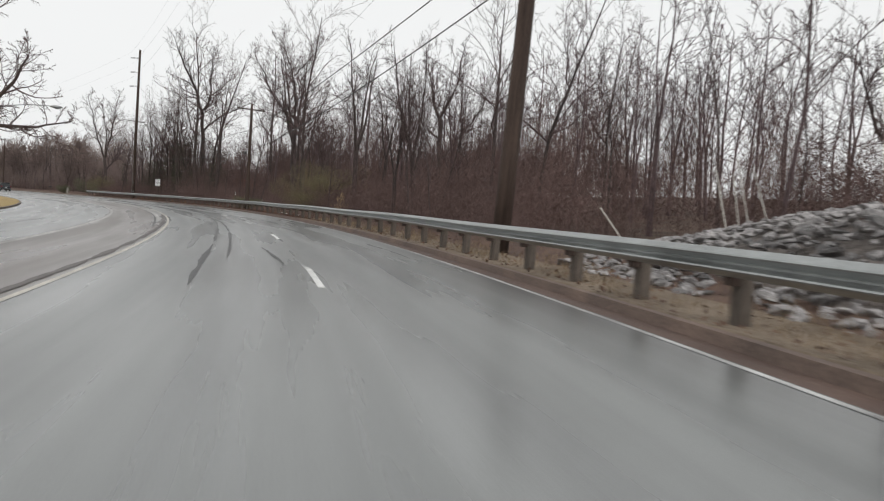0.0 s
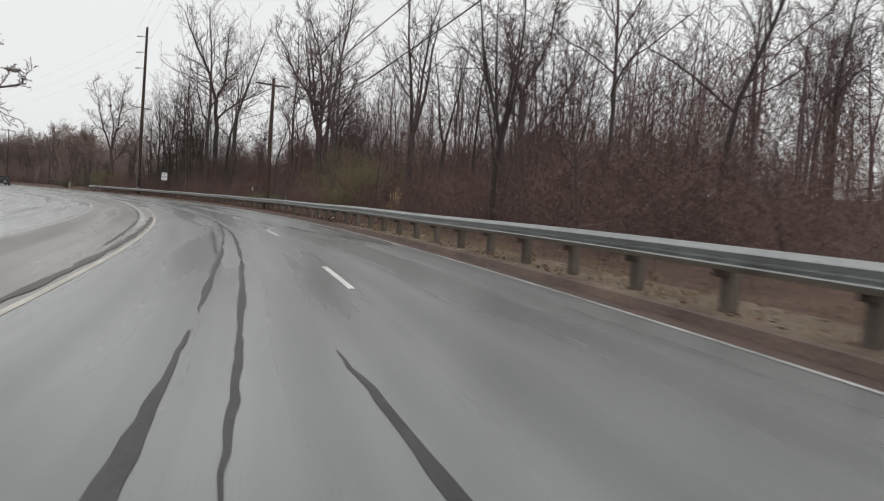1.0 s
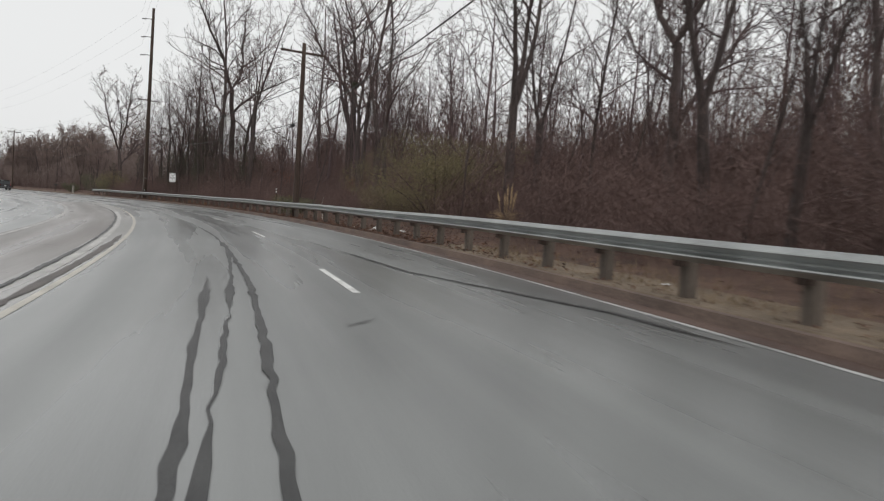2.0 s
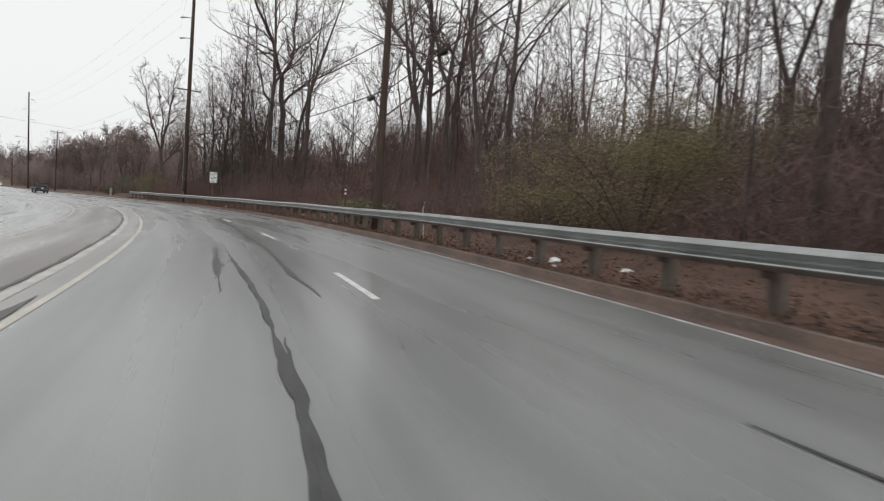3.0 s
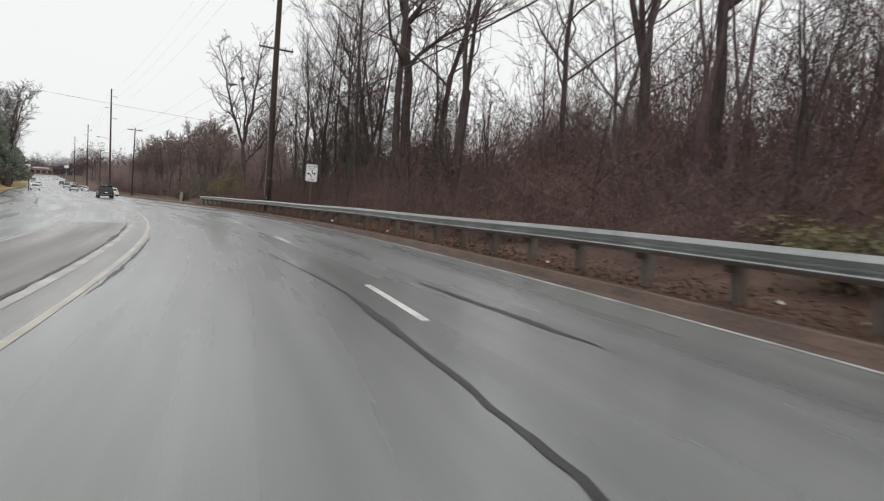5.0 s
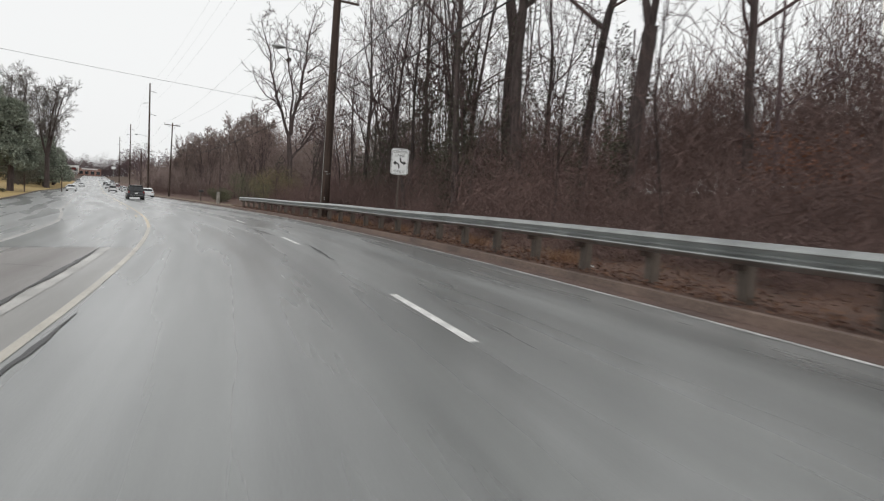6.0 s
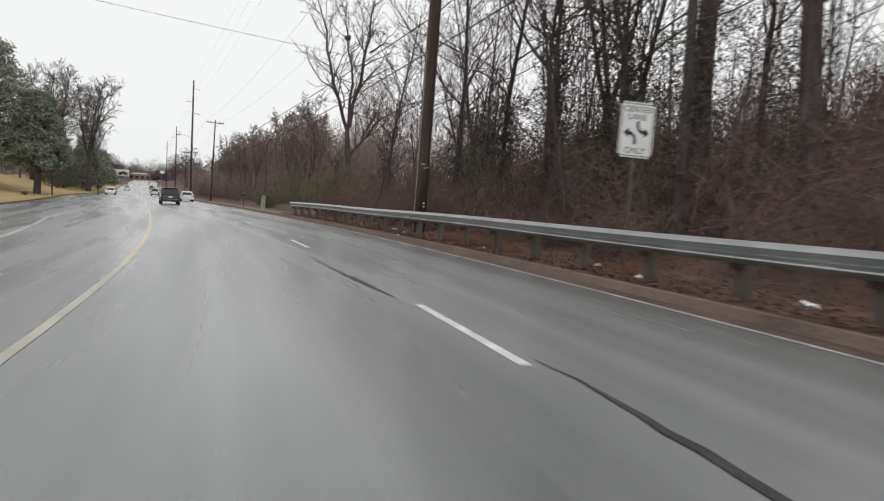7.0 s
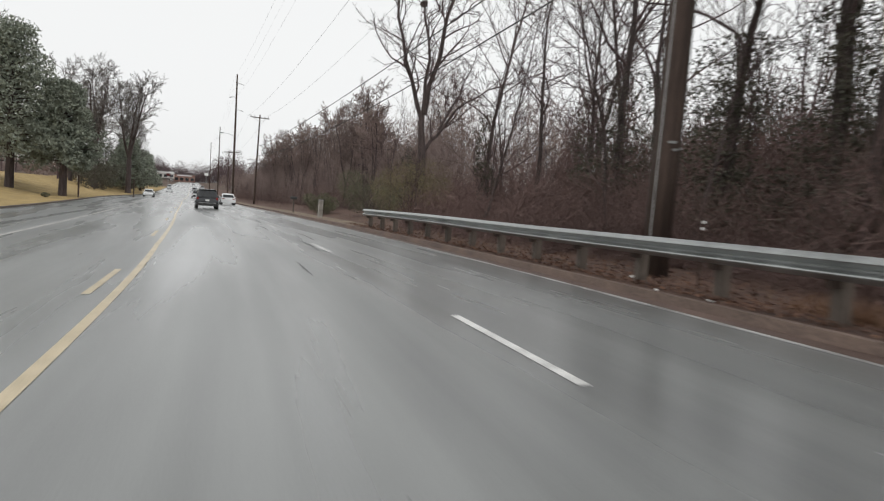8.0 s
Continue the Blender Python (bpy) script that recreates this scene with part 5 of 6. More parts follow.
def grass_tufts():
    """Orange-tan tufts of dead grass under the rail."""
    rng = np.random.default_rng(21)
    m = 2600
    cs = np.array([-14.0, -9.2, -3.1, 1.6, 3.9, 4.6, 5.8])
    pick = rng.integers(0, len(cs), m)
    s, o = cs[pick] + rng.normal(0, 0.38, m), 4.72 + rng.normal(0, 0.16, m)
    base = world_xyz(s, o, -0.01)
    hgt = rng.uniform(0.10, 0.34, m)
    d = rng.normal(0, 0.55, (m, 2))
    top = base + np.concatenate([d * hgt[:, None], hgt[:, None]], 1)
    side = rng.normal(0, 1, (m, 3)) * [1, 1, 0]
    side = side / np.linalg.norm(side, axis=1, keepdims=True) * rng.uniform(0.004, 0.008, m)[:, None]
    v = np.stack([base - side, base + side, top + side * 0.3, top - side * 0.3], 1).reshape(-1, 3)
    tagged(new("grass_tufts", quads_mesh("grass_tufts", v, np.arange(m)[:, None] * 4 + np.array([[0, 1, 2, 3]]), FOXY)), "orange-tan tufts of dead grass under the guardrail", "grass", kind="stuff")


FOXY = island_material("foxy_grass_blades", (0.11, 0.052, 0.028), (0.19, 0.098, 0.052), (0.27, 0.16, 0.09))
grass_tufts()


def paper_scrap(s, o, size, seed):
    """A crumpled piece of paper or plastic lying on the verge."""
    rng = random.Random(seed)
    bm = bmesh.new()
    bmesh.ops.create_icosphere(bm, subdivisions=2, radius=size)
    for v in bm.verts:
        v.co.x *= rng.uniform(0.7, 1.25)
        v.co.y *= rng.uniform(0.4, 0.8)
        v.co.z *= rng.uniform(0.15, 0.5)
    ob = new("paper_scrap", finish("paper_scrap", bm, PAPER))
    ob.matrix_world = Matrix.Translation(at(s, o, size * 0.25)) @ pose(0, 0, 0, 0, 0, rng.uniform(0, 360))
    tagged(ob, "crumpled white paper litter lying among fallen leaves", "litter", "roadside litter")


for k, (s, o, size) in enumerate(((-51.5, 4.46, 0.09), (-54, 4.34, 0.08), (-69.5, 4.9, 0.08), (-50, 5.1, 0.09), (-52.5, 4.6, 0.11), (-53.1, 4.8, 0.11), (-55, 5.3, 0.16), (-49.5, 5.5, 0.1), (-53, 4.95, 0.18), (-46.5, 5.3, 0.08), (-32.5, 5.1, 0.09), (-34, 4.8, 0.08), (-3.5, 4.5, 0.11), (-1.5, 5.0, 0.12), (-6.5, 4.8, 0.16), (8.3, 3.82, 0.05), (12.5, 5.1, 0.13), (10, 4.7, 0.11), (7.2, 3.9, 0.05), (-40, 4.5, 0.06), (-27, 4.6, 0.07), (-15, 4.7, 0.07), (3, 4.5, 0.06))):
    paper_scrap(s, o, size, 200 + k)


# ---------- rock pile with pipe stakes ----------
ROCK = noisy("grey_quarry_stone", (0.075, 0.070, 0.070), (0.31, 0.295, 0.29), 4.5, 22, 0.75, bump=0.6, random_shade=0.5)
RUBBLE = noisy("stony_earth", (0.05, 0.04, 0.034), (0.19, 0.165, 0.15), 5, 14, 0.9, bump=1.0, dist=0.1)
PIPE = noisy("white_plastic_pipe", (0.50, 0.47, 0.42), (0.70, 0.68, 0.63), 3, 30, 0.5, bump=0.0, random_shade=0.1)


def mound(s, o):
    edge = -90.2 + (o - 5.3) * 0.8
    return 1.15 * smooth(0.0, 8.0, edge - s) * smooth(5.0, 10.5, o) * (1 - smooth(16, 20, o))


def build_rock_pile():
    root = thing("rock_pile", Matrix.Translation(at(-98, 9)), "pile of loose grey quarry stones behind the guardrail", "rocks")
    inv = root.matrix_world.inverted()
    ss, oo = np.arange(-118, -82, 1.0), np.arange(5.0, 20.1, 1.0)
    verts = [tuple(inv @ at(s, o, float(mound(s, o)) - 0.18)) for s in ss for o in oo]
    w = len(oo)
    part("earth_core", mesh_from("earth_core", verts, [(i * w + j, i * w + j + 1, (i + 1) * w + j + 1, (i + 1) * w + j) for i in range(len(ss) - 1) for j in range(w - 1)], RUBBLE, True), None, root)
    shapes = []
    for k in range(7):
        rng = random.Random(300 + k)
        bm = bmesh.new()
        for _ in range(13):
            v = Vector((rng.gauss(0, 1), rng.gauss(0, 1), rng.gauss(0, 1))).normalized()
            bm.verts.new((v.x * 0.5, v.y * 0.38, v.z * 0.26))
        got = bmesh.ops.convex_hull(bm, input=bm.verts)
        shapes.append(finish("rock", bm, ROCK))
    rng = random.Random(12)
    spots = []
    while len(spots) < 4200:
        s, o = rng.uniform(-104, -84), 5.2 + rng.random() * 13.5
        if s < -90.4 + (o - 5.3) * 0.8:
            spots.append((s, o))
    spots.sort(key=lambda q: abs(q[0] + 95) + abs(q[1] - 7) * 1.2)
    joined_v, joined_f, start = [], [], 0
    for k, (s, o) in enumerate(spots):
        size = rng.uniform(0.13, 0.38) * (1.5 if rng.random() < 0.1 else 1)
        m = inv @ Matrix.Translation(at(s, o, float(mound(s, o)) + rng.uniform(-0.05, 0.12))) @ pose(0, 0, 0, rng.uniform(-25, 25), rng.uniform(-25, 25), rng.uniform(0, 360)) @ Matrix.Scale(size, 4)
        me = shapes[k % 7]
        if k < 290:
            ob = new("rock", me)
            ob.parent = root
            ob.matrix_local = m
        else:
            joined_v += [m @ v.co for v in me.vertices]
            joined_f += [tuple(start + i for i in p.vertices) for p in me.polygons]
            start += len(me.vertices)
    tagged(part("rock_rubble", mesh_from("rock_rubble", joined_v, joined_f, ROCK), None, root), kind="stuff")


build_rock_pile()


def pipe_stake(base, top):
    """A pipe leaning from its foot among the stones to its tip."""
    foot, tip = Vector(base), Vector(top)
    way = (tip - foot).normalized()
    root = thing("pipe_stake", Matrix.Translation(foot), "thin white plastic pipe stuck upright among the stones", "stake", "pipe stakes")
    part("pipe", tube([-way * 0.7, tip - foot], 0.018, 8), PIPE, root)
    part("pipe_rim", tube([tip - foot, tip - foot + way * 0.03], 0.022, 8), PIPE, root)


pipe_stake((-13.67, -88.14, 0.95), (-13.91, -87.72, 1.59))
pipe_stake((-11.16, -90.03, 1.48), (-11.27, -89.73, 2.84))
pipe_stake((-10.57, -90.18, 1.54), (-10.64, -89.98, 2.75))
pipe_stake((-10.02, -90.23, 1.65), (-10.15, -89.87, 3.26))
pipe_stake((-9.41, -90.51, 1.8), (-9.52, -90.16, 2.95))


# ---------- pampas clump, marker, mailbox, concrete post ----------
def grass_clump(x, y):
    rng = random.Random(77)
    root = thing("ornamental_grass", Matrix.Translation(on_ground(x, y)), "tan clump of dried ornamental grass with tall plumes", "grass clump")
    blades, stalks = [], []
    for k in range(150):
        a, r = rng.uniform(0, 6.28), rng.uniform(0.3, 1.0)
        d = Vector((math.cos(a), math.sin(a), 0))
        h = rng.uniform(0.8, 1.6)
        blades.append(([d * 0.1, d * (0.15 + 0.25 * r) + Vector((0, 0, h * 0.7)), d * (0.3 + 0.8 * r) + Vector((0, 0, h * (1.0 - 0.3 * r)))], [0.011, 0.009, 0.003], 3))
    for k in range(9):
        a = rng.uniform(0, 6.28)
        d = Vector((math.cos(a), math.sin(a), 0)) * rng.uniform(0.05, 0.35)
        top = Vector((d.x * 1.5, d.y * 1.5, rng.uniform(1.9, 2.5)))
        stalks.append(([d * 0.3, d + Vector((0, 0, top.z * 0.6)), top * 0.86, top], [0.012, 0.010, 0.045, 0.006], 5))
    root.scale = (0.72, 0.72, 0.72)
    part("leaf_tuft", chain_mesh("leaf_tuft", blades, DRY_GRASS), None, root)
    part("plume_tuft", chain_mesh("plume_tuft", stalks, DRY_GRASS), None, root)


grass_clump(-2.6, -60.4)


def marker_post(s, o, heights=(1.62, 1.44), size=0.05):
    root = thing("marker_post", Matrix.Translation(at(s, o)) @ pose(0, 0, 0, 0, 0, heading(s) - 20), "slim dark marker post with two white reflectors", "marker post")
    tall = heights[0] + 0.12
    part("post", box((size, 0.02, tall + 0.1), (0, 0, tall / 2 - 0.05), bevel=0.004), POLE_WOOD, root)
    for z in heights:
        part("reflector", tube([(0, -0.012, z), (0, -0.03, z)], size, 14), PAPER, root, "round white reflector")


marker_post(-36.3, 4.5)
marker_post(8.44, 4.75, (1.14, 1.03), 0.028)


def bent_stick(x, y):
    root = thing("stick", Matrix.Translation(on_ground(x, y)), "thin bent pale dead stick standing in the brush", "stick")
    part("stem", tube([(0, 0, -0.1), (0.02, 0.03, 0.5), (-0.03, 0.05, 0.95), (0.10, 0.12, 1.22)], [0.014, 0.012, 0.010, 0.006], 7), PIPE, root)
    part("twig", tube([(-0.005, 0.04, 0.7), (-0.10, -0.03, 0.92)], [0.008, 0.004], 6), PIPE, root)


bent_stick(-0.07, -45.23)


def lawn_stake(x, y, height):
    root = thing("lawn_stake", Matrix.Translation(on_ground(x, y)), "thin white stake standing in the dormant lawn", "stake", "lawn stakes")
    part("stake", tube([(0, 0, -0.2), (0.02, 0, height)], 0.045, 8), PIPE, root)
    part("cap", tube([(0.02, 0, height), (0.02, 0, height + 0.04)], [0.055, 0.04], 8), PAPER, root)


def leaf_nest(x, y, lateral, height, turn, seed):
    """A ball of dead leaves lodged high in a tree's fork."""
    c = on_ground(x, y) + Vector((lateral * math.cos(math.radians(turn)), lateral * math.sin(math.radians(turn)), height))
    ob = new("leaf_nest", quads_mesh("leaf_nest", *leaf_cloud(seed, [(0, 0, 0, 0.26, 0.2), (0.12, 0.05, 0.1, 0.18, 0.16), (-0.1, 0, -0.08, 0.2, 0.14)], 900, 0.06), IVY))
    ob.matrix_world = Matrix.Translation(c)
    tagged(ob, "dark nest of dead leaves high in a bare tree", "nest", "nests in bare trees")


lawn_stake(-26.5, 164.3, 1.4)
lawn_stake(-25.0, 178.0, 2.0)
shrub(-14.2, 71.3, 0.9, 0.5, GREY_GREEN, "small low shrub on the lawn near the kerb", 41, 900, 0.04)


leaf_nest(10.2, -33.2, -0.3, 9.7, -37, 71)
leaf_nest(14.6, 45.5, 0.2, 15.7, -21, 72)


def mailbox(x, y):
    root = thing("mailbox", Matrix.Translation(on_ground(x, y)) @ pose(0, 0, 0, 0, 0, 90), "dark metal mailbox on a wooden post by the kerb", "mailbox")
    part("post", box((0.1, 0.1, 1.1), (0, 0, 0.5), bevel=0.008), POST_WOOD, root, "weathered wooden post")
    bm = bmesh.new()
    prof = [(-0.09, 0.0), (0.09, 0.0), (0.09, 0.13)] + [(0.09 * math.cos(a), 0.13 + 0.09 * math.sin(a)) for a in (0.5, 1.0, 1.57, 2.14, 2.64)] + [(-0.09, 0.13)]
    f = bm.faces.new([bm.verts.new((x_, -0.26, 1.06 + z_)) for x_, z_ in prof])
    ex = bmesh.ops.extrude_face_region(bm, geom=[f])
    bmesh.ops.translate(bm, vec=(0, 0.52, 0), verts=[v for v in ex["geom"] if isinstance(v, bmesh.types.BMVert)])
    part("box", bm, WIRE, root)
    part("door", box((0.17, 0.012, 0.2), (0, -0.268, 1.165), bevel=0.004), ZINC, root)
    part("flag", box((0.006, 0.12, 0.05), (0.098, 0.0, 1.2)), RUSSET, root)


mailbox(6.85, 51.5)


def concrete_post(x, y):
    root = thing("concrete_post", Matrix.Translation(on_ground(x, y)) @ pose(0, 0, 0, 0, 1.5, 10), "short weathered pale concrete post beside shrubs", "post")
    part("shaft", box((0.26, 0.26, 1.2), (0, 0, 0.5), bevel=0.03), noisy("pale_concrete", (0.20, 0.185, 0.165), (0.38, 0.355, 0.32), 3, 25, 0.85, bump=0.5), root)
    part("cap", box((0.30, 0.30, 0.06), (0, 0, 1.12), bevel=0.015), ROCK, root)


concrete_post(7.05, 40.4)
for x, y, hgt in ((-12.6, 79, 2.4), (-9.6, 106, 2.6)):
    root = thing("lawn_post", Matrix.Translation(on_ground(x, y)), "slim dark post at the edge of the lawn", "post", "lawn posts")
    part("shaft", tube([(0, 0, -0.1), (0, 0, hgt)], 0.09, 10), POLE_WOOD, root)
    part("cap", tube([(0, 0, hgt), (0, 0, hgt + 0.06)], [0.11, 0.05], 10), POLE_WOOD, root)

# Street lamp pole on the left of the road.
utility_pole(-50.5, -14.1, 8.9, 0.13, "dark wooden street lamp pole at the lawn's kerb", (), (), (0, 0), None, "street lamps")


def street_lamp(s, o, z, reach):
    root = thing("street_lamp", Matrix.Translation(at(s, o, z)) @ pose(0, 0, 0, 0, 0, heading(s)), "grey cobra-head street lamp on a curved arm", "street lamp", "street lamps")
    part("arm", tube([(0, 0, 0), (reach * 0.5, 0, 0.35), (reach, 0, 0.42)], 0.035, 8), ZINC, root)
    bm = bmesh.new()
    bmesh.ops.create_uvsphere(bm, u_segments=14, v_segments=8, radius=0.5, matrix=pose(reach + 0.3, 0, 0.40) @ Matrix.Diagonal((0.8, 0.34, 0.22, 1)))
    part("head", bm, ZINC, root, smooth_shade=True)
    bm = bmesh.new()
    bmesh.ops.create_uvsphere(bm, u_segments=12, v_segments=6, radius=0.5, matrix=pose(reach + 0.36, 0, 0.34) @ Matrix.Diagonal((0.42, 0.26, 0.2, 1)))
    part("lens", bm, GLAZE, root, smooth_shade=True)


street_lamp(-50.5, -14.0, 6.7, 3.0)


# ---------- vehicles ----------
GLASS = noisy("dark_car_glass", (0.010, 0.012, 0.014), (0.022, 0.025, 0.028), 2, 20, 0.08, bump=0.0)
TYRE = noisy("tyre_rubber", (0.012, 0.012, 0.012), (0.03, 0.03, 0.03), 5, 40, 0.8, bump=0.3)
ALLOY = noisy("alloy_wheel", (0.35, 0.35, 0.36), (0.5, 0.5, 0.5), 5, 40, 0.35, 0.8, 0.0)
TAIL = noisy("red_tail_lens", (0.16, 0.012, 0.01), (0.28, 0.02, 0.016), 5, 40, 0.15, bump=0.0)
LENS = noisy("clear_headlamp", (0.6, 0.6, 0.62), (0.8, 0.8, 0.82), 5, 40, 0.1, bump=0.0)
TRIM_BLACK = noisy("black_plastic_trim", (0.015, 0.015, 0.015), (0.035, 0.035, 0.035), 5, 40, 0.6, bump=0.1)


def paint(name, c):
    m = noisy(name, tuple(0.85 * q for q in c), c, 0.8, 12, 0.22, 0.0, 0.0)
    m.node_tree.nodes["Principled BSDF"].inputs["Coat Weight"].default_value = 0.6
    return m


def prism(profile, half, inset=None):
    """Side outline (y, z) drawn across the width; inset narrows upper corners."""
    bm = bmesh.new()
    n = len(profile)
    left = [bm.verts.new((-half + (inset[i] if inset else 0), y, z)) for i, (y, z) in enumerate(profile)]
    right = [bm.verts.new((half - (inset[i] if inset else 0), y, z)) for i, (y, z) in enumerate(profile)]
    bm.faces.new(left)
    bm.faces.new(right[::-1])
    for i in range(n):
        j = (i + 1) % n
        bm.faces.new((left[j], left[i], right[i], right[j]))
    bmesh.ops.recalc_face_normals(bm, faces=bm.faces)
    return bm


def car(s, o, turn, mat, label, suv=True, group="vehicles on the road"):
    """Nose towards +y."""
    L, W, H = (4.7, 1.88, 1.72) if suv else (4.6, 1.80, 1.45)
    q = at(s, o)
    q.z = float(road_z(s, o))
    root = thing("suv" if suv else "sedan", Matrix.Translation(q) @ pose(0, 0, 0, 0, 0, heading(s) + turn), label, "car", group)
    f, r, b, belt = L / 2, -L / 2, 0.26, 0.98 if suv else 0.86
    body = prism([(r + 0.06, b + 0.1), (r, b + 0.35), (r + 0.03, belt - 0.08), (r + 0.12, belt), (f - 1.25, belt), (f - 0.25, belt - 0.12), (f - 0.02, belt - 0.35), (f, b + 0.2), (f - 0.1, b)], W / 2, [0.05, 0.0, 0.02, 0.08, 0.08, 0.12, 0.1, 0.04, 0.06])
    bmesh.ops.bevel(body, geom=list(body.edges), offset=0.05, segments=2, affect="EDGES")
    part("body", body, mat, root, smooth_shade=False)
    cr = (r + 0.12, r + 0.38) if suv else (r + 0.75, r + 1.35)
    cf = (f - 1.25, f - 2.05)
    cab = prism([(cr[0], belt - 0.02), (cr[1], H - 0.05), ((cr[1] + cf[1]) / 2, H), (cf[1], H - 0.06), (cf[0], belt - 0.02)], W / 2 - 0.08, [0.0, 0.17, 0.18, 0.17, 0.0])
    bmesh.ops.bevel(cab, geom=list(cab.edges), offset=0.04, segments=2, affect="EDGES")
    part("roof", cab, mat, root)

    def pane(name, y0, y1, lift, end):
        bm = bmesh.new()
        if end:
            za, zb = belt + 0.08, H - 0.16
            ya = y0 + (y1 - y0) * (za - belt) / (H - belt)
            yb = y0 + (y1 - y0) * (zb - belt) / (H - belt)
            wa, wb = W / 2 - 0.20, W / 2 - 0.32
            vs = [(-wa, ya + lift, za), (wa, ya + lift, za), (wb, yb + lift, zb), (-wb, yb + lift, zb)]
            back = [(x, y - lift * 0.9, z_) for x, y, z_ in vs]
        a = [bm.verts.new(v) for v in vs]
        c = [bm.verts.new(v) for v in back]
        bm.faces.new(a)
        bm.faces.new(c[::-1])
        for i in range(4):
            bm.faces.new((a[i], c[i], c[(i + 1) % 4], a[(i + 1) % 4]))
        bmesh.ops.recalc_face_normals(bm, faces=bm.faces)
        part(name, bm, GLASS, root)

    pane("rear_window", cr[0], cr[1], -0.03, True)
    pane("windscreen", cf[0], cf[1], 0.03, True)
    for side in (-1, 1):
        for ya, yb in ((cr[1] + 0.1, (cr[1] + cf[1]) / 2 - 0.05), ((cr[1] + cf[1]) / 2 + 0.05, cf[1] + 0.25)):
            bm = bmesh.new()
            xs = W / 2 - 0.08
            vs = [(xs - 0.0, ya - 0.12, belt + 0.05), (xs - 0.0, yb + 0.12, belt + 0.05), (xs - 0.13, yb - 0.12, H - 0.17), (xs - 0.13, ya + 0.05, H - 0.17)]
            a = [bm.verts.new((side * (x + 0.012), y, z_)) for x, y, z_ in vs]
            c = [bm.verts.new((side * (x - 0.02), y, z_)) for x, y, z_ in vs]
            bm.faces.new(a)
            bm.faces.new(c[::-1])
            for i in range(4):
                bm.faces.new((a[i], c[i], c[(i + 1) % 4], a[(i + 1) % 4]))
            bmesh.ops.recalc_face_normals(bm, faces=bm.faces)
            part("side_window", bm, GLASS, root)
        part("mirror", box((0.2, 0.12, 0.14), (side * (W / 2 + 0.06), cf[0] - 0.25, belt + 0.1), bevel=0.03), mat, root)
        part("tail_light", box((0.16 if suv else 0.34, 0.06, 0.32 if suv else 0.16), (side * (W / 2 - (0.16 if suv else 0.26)), r + 0.05, belt - 0.12), bevel=0.02), TAIL, root)
        part("headlight", box((0.36, 0.08, 0.15), (side * (W / 2 - 0.30), f - 0.07, belt - 0.30), bevel=0.03), LENS, root)
        for y in (r + 0.85, f - 0.9):
            tyre = part("wheel", tube([(side * (W / 2 - 0.24), y, 0.34), (side * (W / 2 - 0.01), y, 0.34)], 0.34, 20), TYRE, root)
            part("rim", tube([(side * (W / 2 - 0.05), y, 0.34), (side * (W / 2 + 0.004), y, 0.34)], [0.24, 0.21], 12), ALLOY, tyre)
    part("bumper", box((W - 0.12, 0.14, 0.22), (0, r + 0.03, b + 0.14), bevel=0.03), TRIM_BLACK if suv else mat, root)
    part("bumper", box((W - 0.16, 0.14, 0.22), (0, f - 0.03, b + 0.16), bevel=0.03), mat, root)
    part("grille", box((W - 0.9, 0.05, 0.2), (0, f - 0.02, belt - 0.38), bevel=0.01), TRIM_BLACK, root)
    part("number_plate", box((0.32, 0.012, 0.16), (0, r - 0.012, belt - 0.22)), PAPER, root)
    if suv:
        part("chrome_strip", box((W - 0.5, 0.03, 0.04), (0, r - 0.02, b + 0.28)), ALLOY, root)
        for side in (-1, 1):
            part("roof_rail", tube([(side * 0.62, cr[1] + 0.1, H + 0.01), (side * 0.62, cr[1] + 0.2, H + 0.05), (side * 0.62, cf[1] - 0.1, H + 0.05), (side * 0.62, cf[1], H - 0.02)], 0.02, 6), TRIM_BLACK, root)
        part("rear_spoiler", box((W - 0.5, 0.2, 0.05), (0, cr[1] - 0.06, H - 0.05), bevel=0.015), mat, root)
    return root


WHITE_CAR, BLACK_CAR, SILVER_CAR = paint("white_car_paint", (0.75, 0.76, 0.77)), paint("black_car_paint", (0.018, 0.02, 0.024)), paint("silver_car_paint", (0.42, 0.43, 0.44))
RED_CAR = paint("dark_red_car_paint", (0.12, 0.02, 0.018))
car(60, -1.85, 0, BLACK_CAR, "black sport utility vehicle on the wet road")
car(86, 1.55, 0, WHITE_CAR, "white sedan in the kerbside lane of the wet road", False)
car(127, -9.9, 180, WHITE_CAR, "white sedan coming along the opposite lane", False)
car(152, -1.9, 0, WHITE_CAR, "white sport utility vehicle far along the road")
car(196, 1.6, 0, SILVER_CAR, "silver sedan far along the road", False)
car(232, -9.9, 180, WHITE_CAR, "white sedan coming from far along the opposite lane", False)
car(275, -1.9, 0, BLACK_CAR, "black sedan far along the road", False)
car(172, 1.6, 0, WHITE_CAR, "white sedan in the queue far along the road", False)
car(214, -1.9, 0, WHITE_CAR, "white sport utility vehicle in the queue far along the road")
car(238, 1.6, 0, RED_CAR, "dark red sedan far along the road", False)
car(262, 1.6, 0, WHITE_CAR, "white sedan in the queue far along the road", False)
car(318, 1.6, 0, SILVER_CAR, "silver sport utility vehicle far along the road")
car(400, -1.9, 0, WHITE_CAR, "white sedan at the road's far end", False)
car(300, -12.0, 180, SILVER_CAR, "silver sport utility vehicle far along the opposite lane")


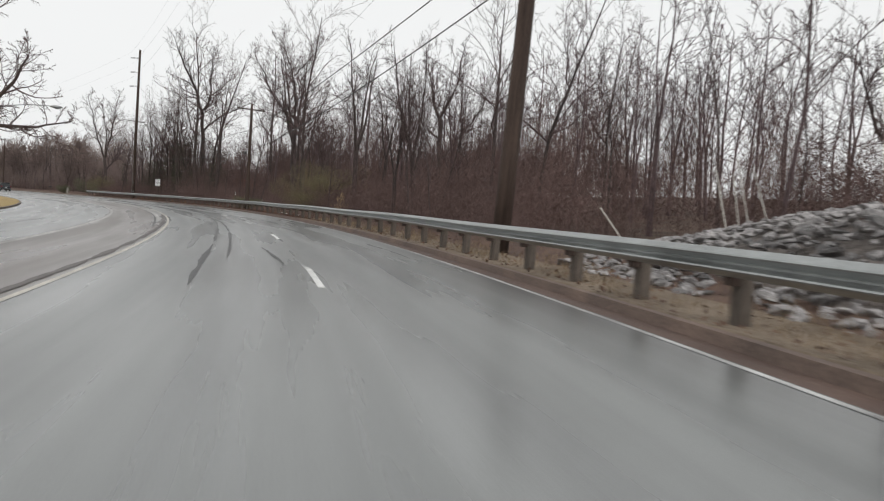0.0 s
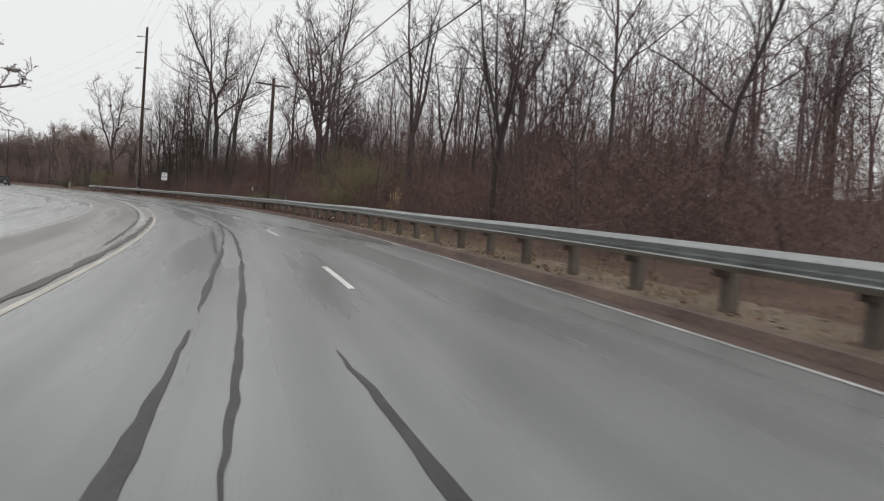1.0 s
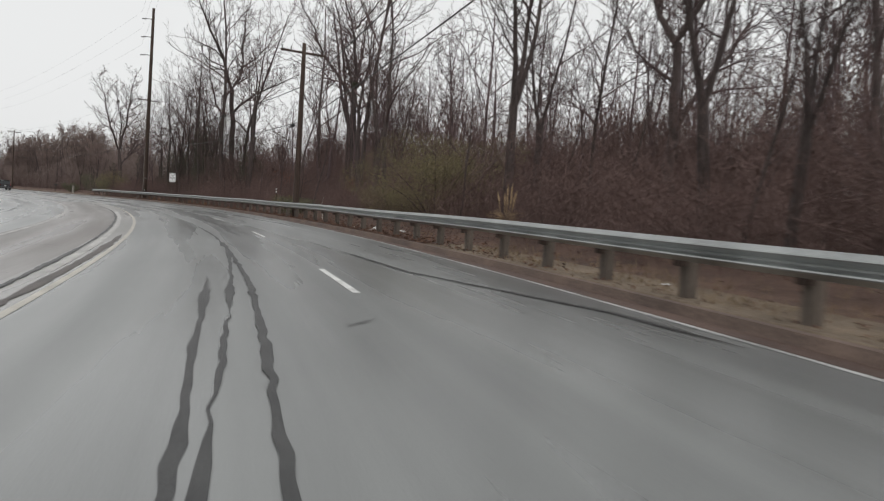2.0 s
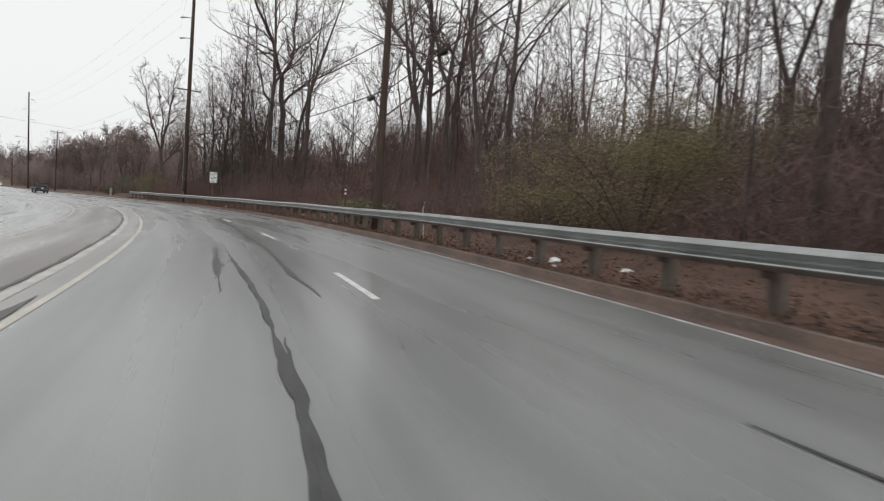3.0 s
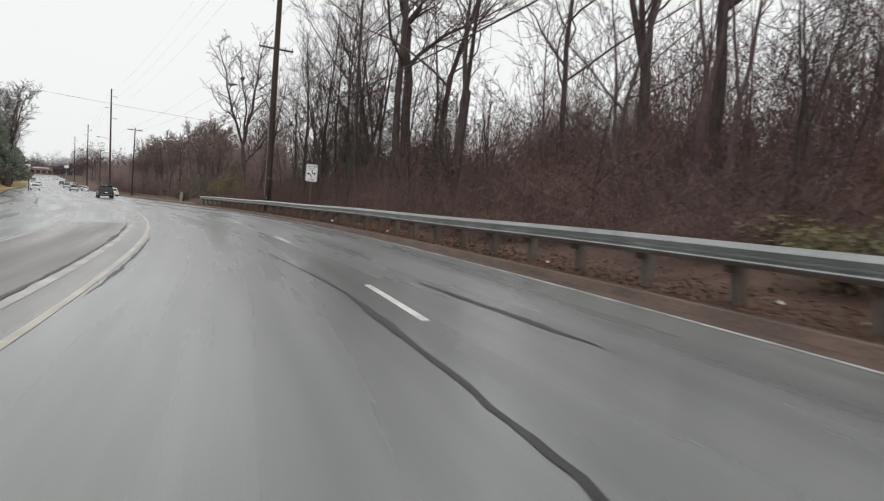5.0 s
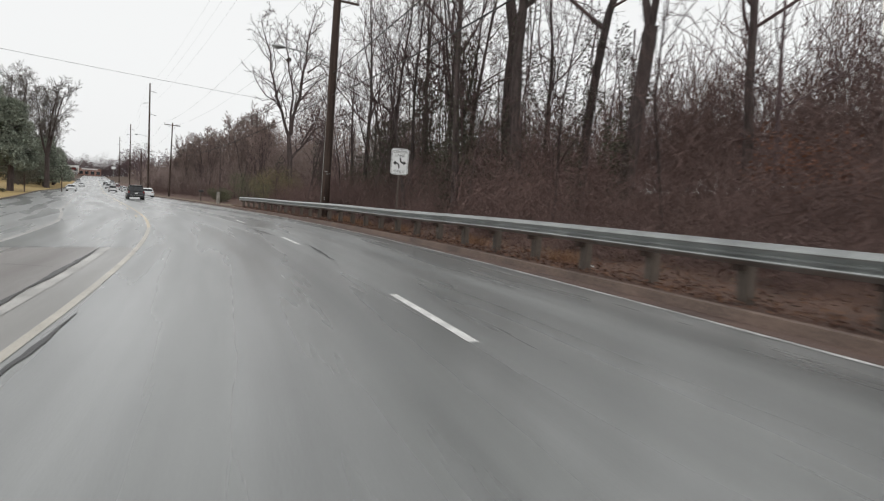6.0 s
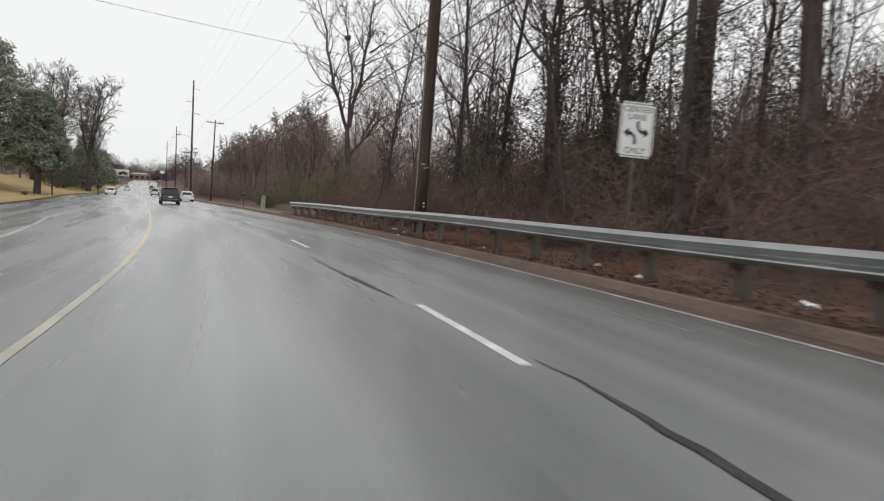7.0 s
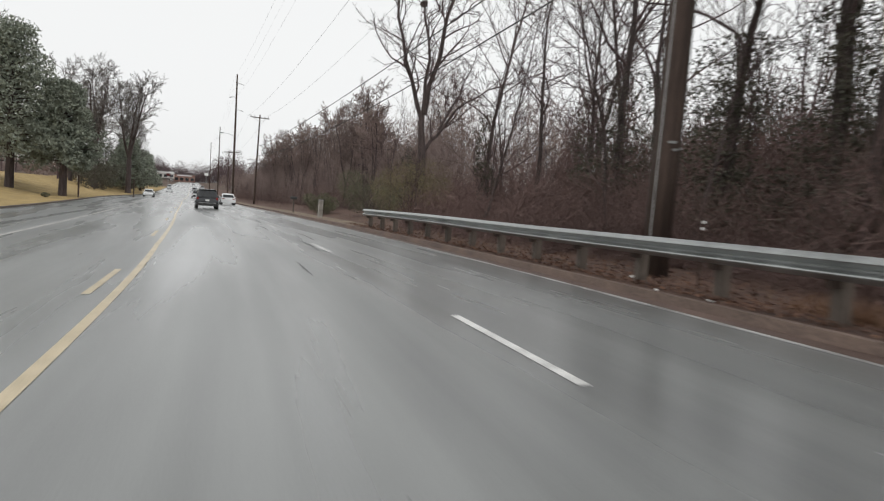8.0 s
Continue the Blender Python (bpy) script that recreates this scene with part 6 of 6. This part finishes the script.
# ---------- far buildings ----------
STUCCO = noisy("pale_stucco", (0.42, 0.40, 0.37), (0.58, 0.56, 0.53), 0.4, 8, 0.85, bump=0.2)
BRICKWORK = noisy("red_brown_wall", (0.16, 0.085, 0.065), (0.28, 0.16, 0.125), 0.6, 14, 0.85, bump=0.3)
ROOFING = noisy("grey_roofing", (0.10, 0.10, 0.10), (0.2, 0.2, 0.2), 0.6, 14, 0.85, bump=0.3)


def shop(s, o, w, d, h, wall, label):
    root = thing("building", Matrix.Translation(at(s, o)) @ pose(0, 0, 0, 0, 0, heading(s)), label, "building", "buildings down the road")
    part("wall", box((w, d, h), (0, 0, h / 2)), wall, root)
    part("roof", box((w + 0.6, d + 0.6, 0.35), (0, 0, h + 0.18), bevel=0.05), ROOFING, root)
    part("fascia", box((w * 0.7, 0.2, 0.9), (0, -d / 2 - 0.12, h - 0.8), bevel=0.03), PAPER, root, "white sign board")
    n = max(2, int(w // 4))
    for k in range(n):
        win = part("window", box((w / n * 0.62, 0.12, h * 0.42), (-w / 2 + w / n * (k + 0.5), -d / 2 - 0.03, h * 0.36)), GLASS, root)
        part("frame", box((w / n * 0.66, 0.08, 0.1), (-w / 2 + w / n * (k + 0.5), -d / 2 - 0.06, h * 0.36 + h * 0.23)), STUCCO, win)


shop(600, -30, 26, 16, 5.5, STUCCO, "low pale commercial building far down the road")
shop(640, -9, 18, 14, 6.5, BRICKWORK, "low brick commercial building far down the road")
shop(560, -40, 20, 14, 4.6, BRICKWORK, "low brick shop beyond the lawn's end")


def pole_sign(s, o, height, w, h, mat, label):
    """A shop's blank sign board on a tall post."""
    root = thing("pole_sign", Matrix.Translation(at(s, o, -0.2)) @ pose(0, 0, 0, 0, 0, heading(s)), label, "sign", "shop signs")
    part("pole", tube([(0, 0, 0), (0, 0, height)], [0.16, 0.12], 10), ZINC, root)
    part("panel", box((w, 0.3, h), (0, -0.05, height + h / 2 - 0.1), bevel=0.03), mat, root)
    part("panel_frame", box((w + 0.16, 0.2, h + 0.16), (0, 0, height + h / 2 - 0.1), bevel=0.03), TRIM_BLACK, root)


pole_sign(540, -17.5, 6.5, 3.4, 1.8, PAPER, "plain white shop sign on a tall pole far down the road")
pole_sign(480, -18.0, 5.0, 2.4, 1.6, RED_CAR, "dark red shop sign on a pole far down the road")
pole_sign(570, 8.5, 7.0, 3.0, 2.2, PAPER, "plain white shop sign on a tall pole far down the road")
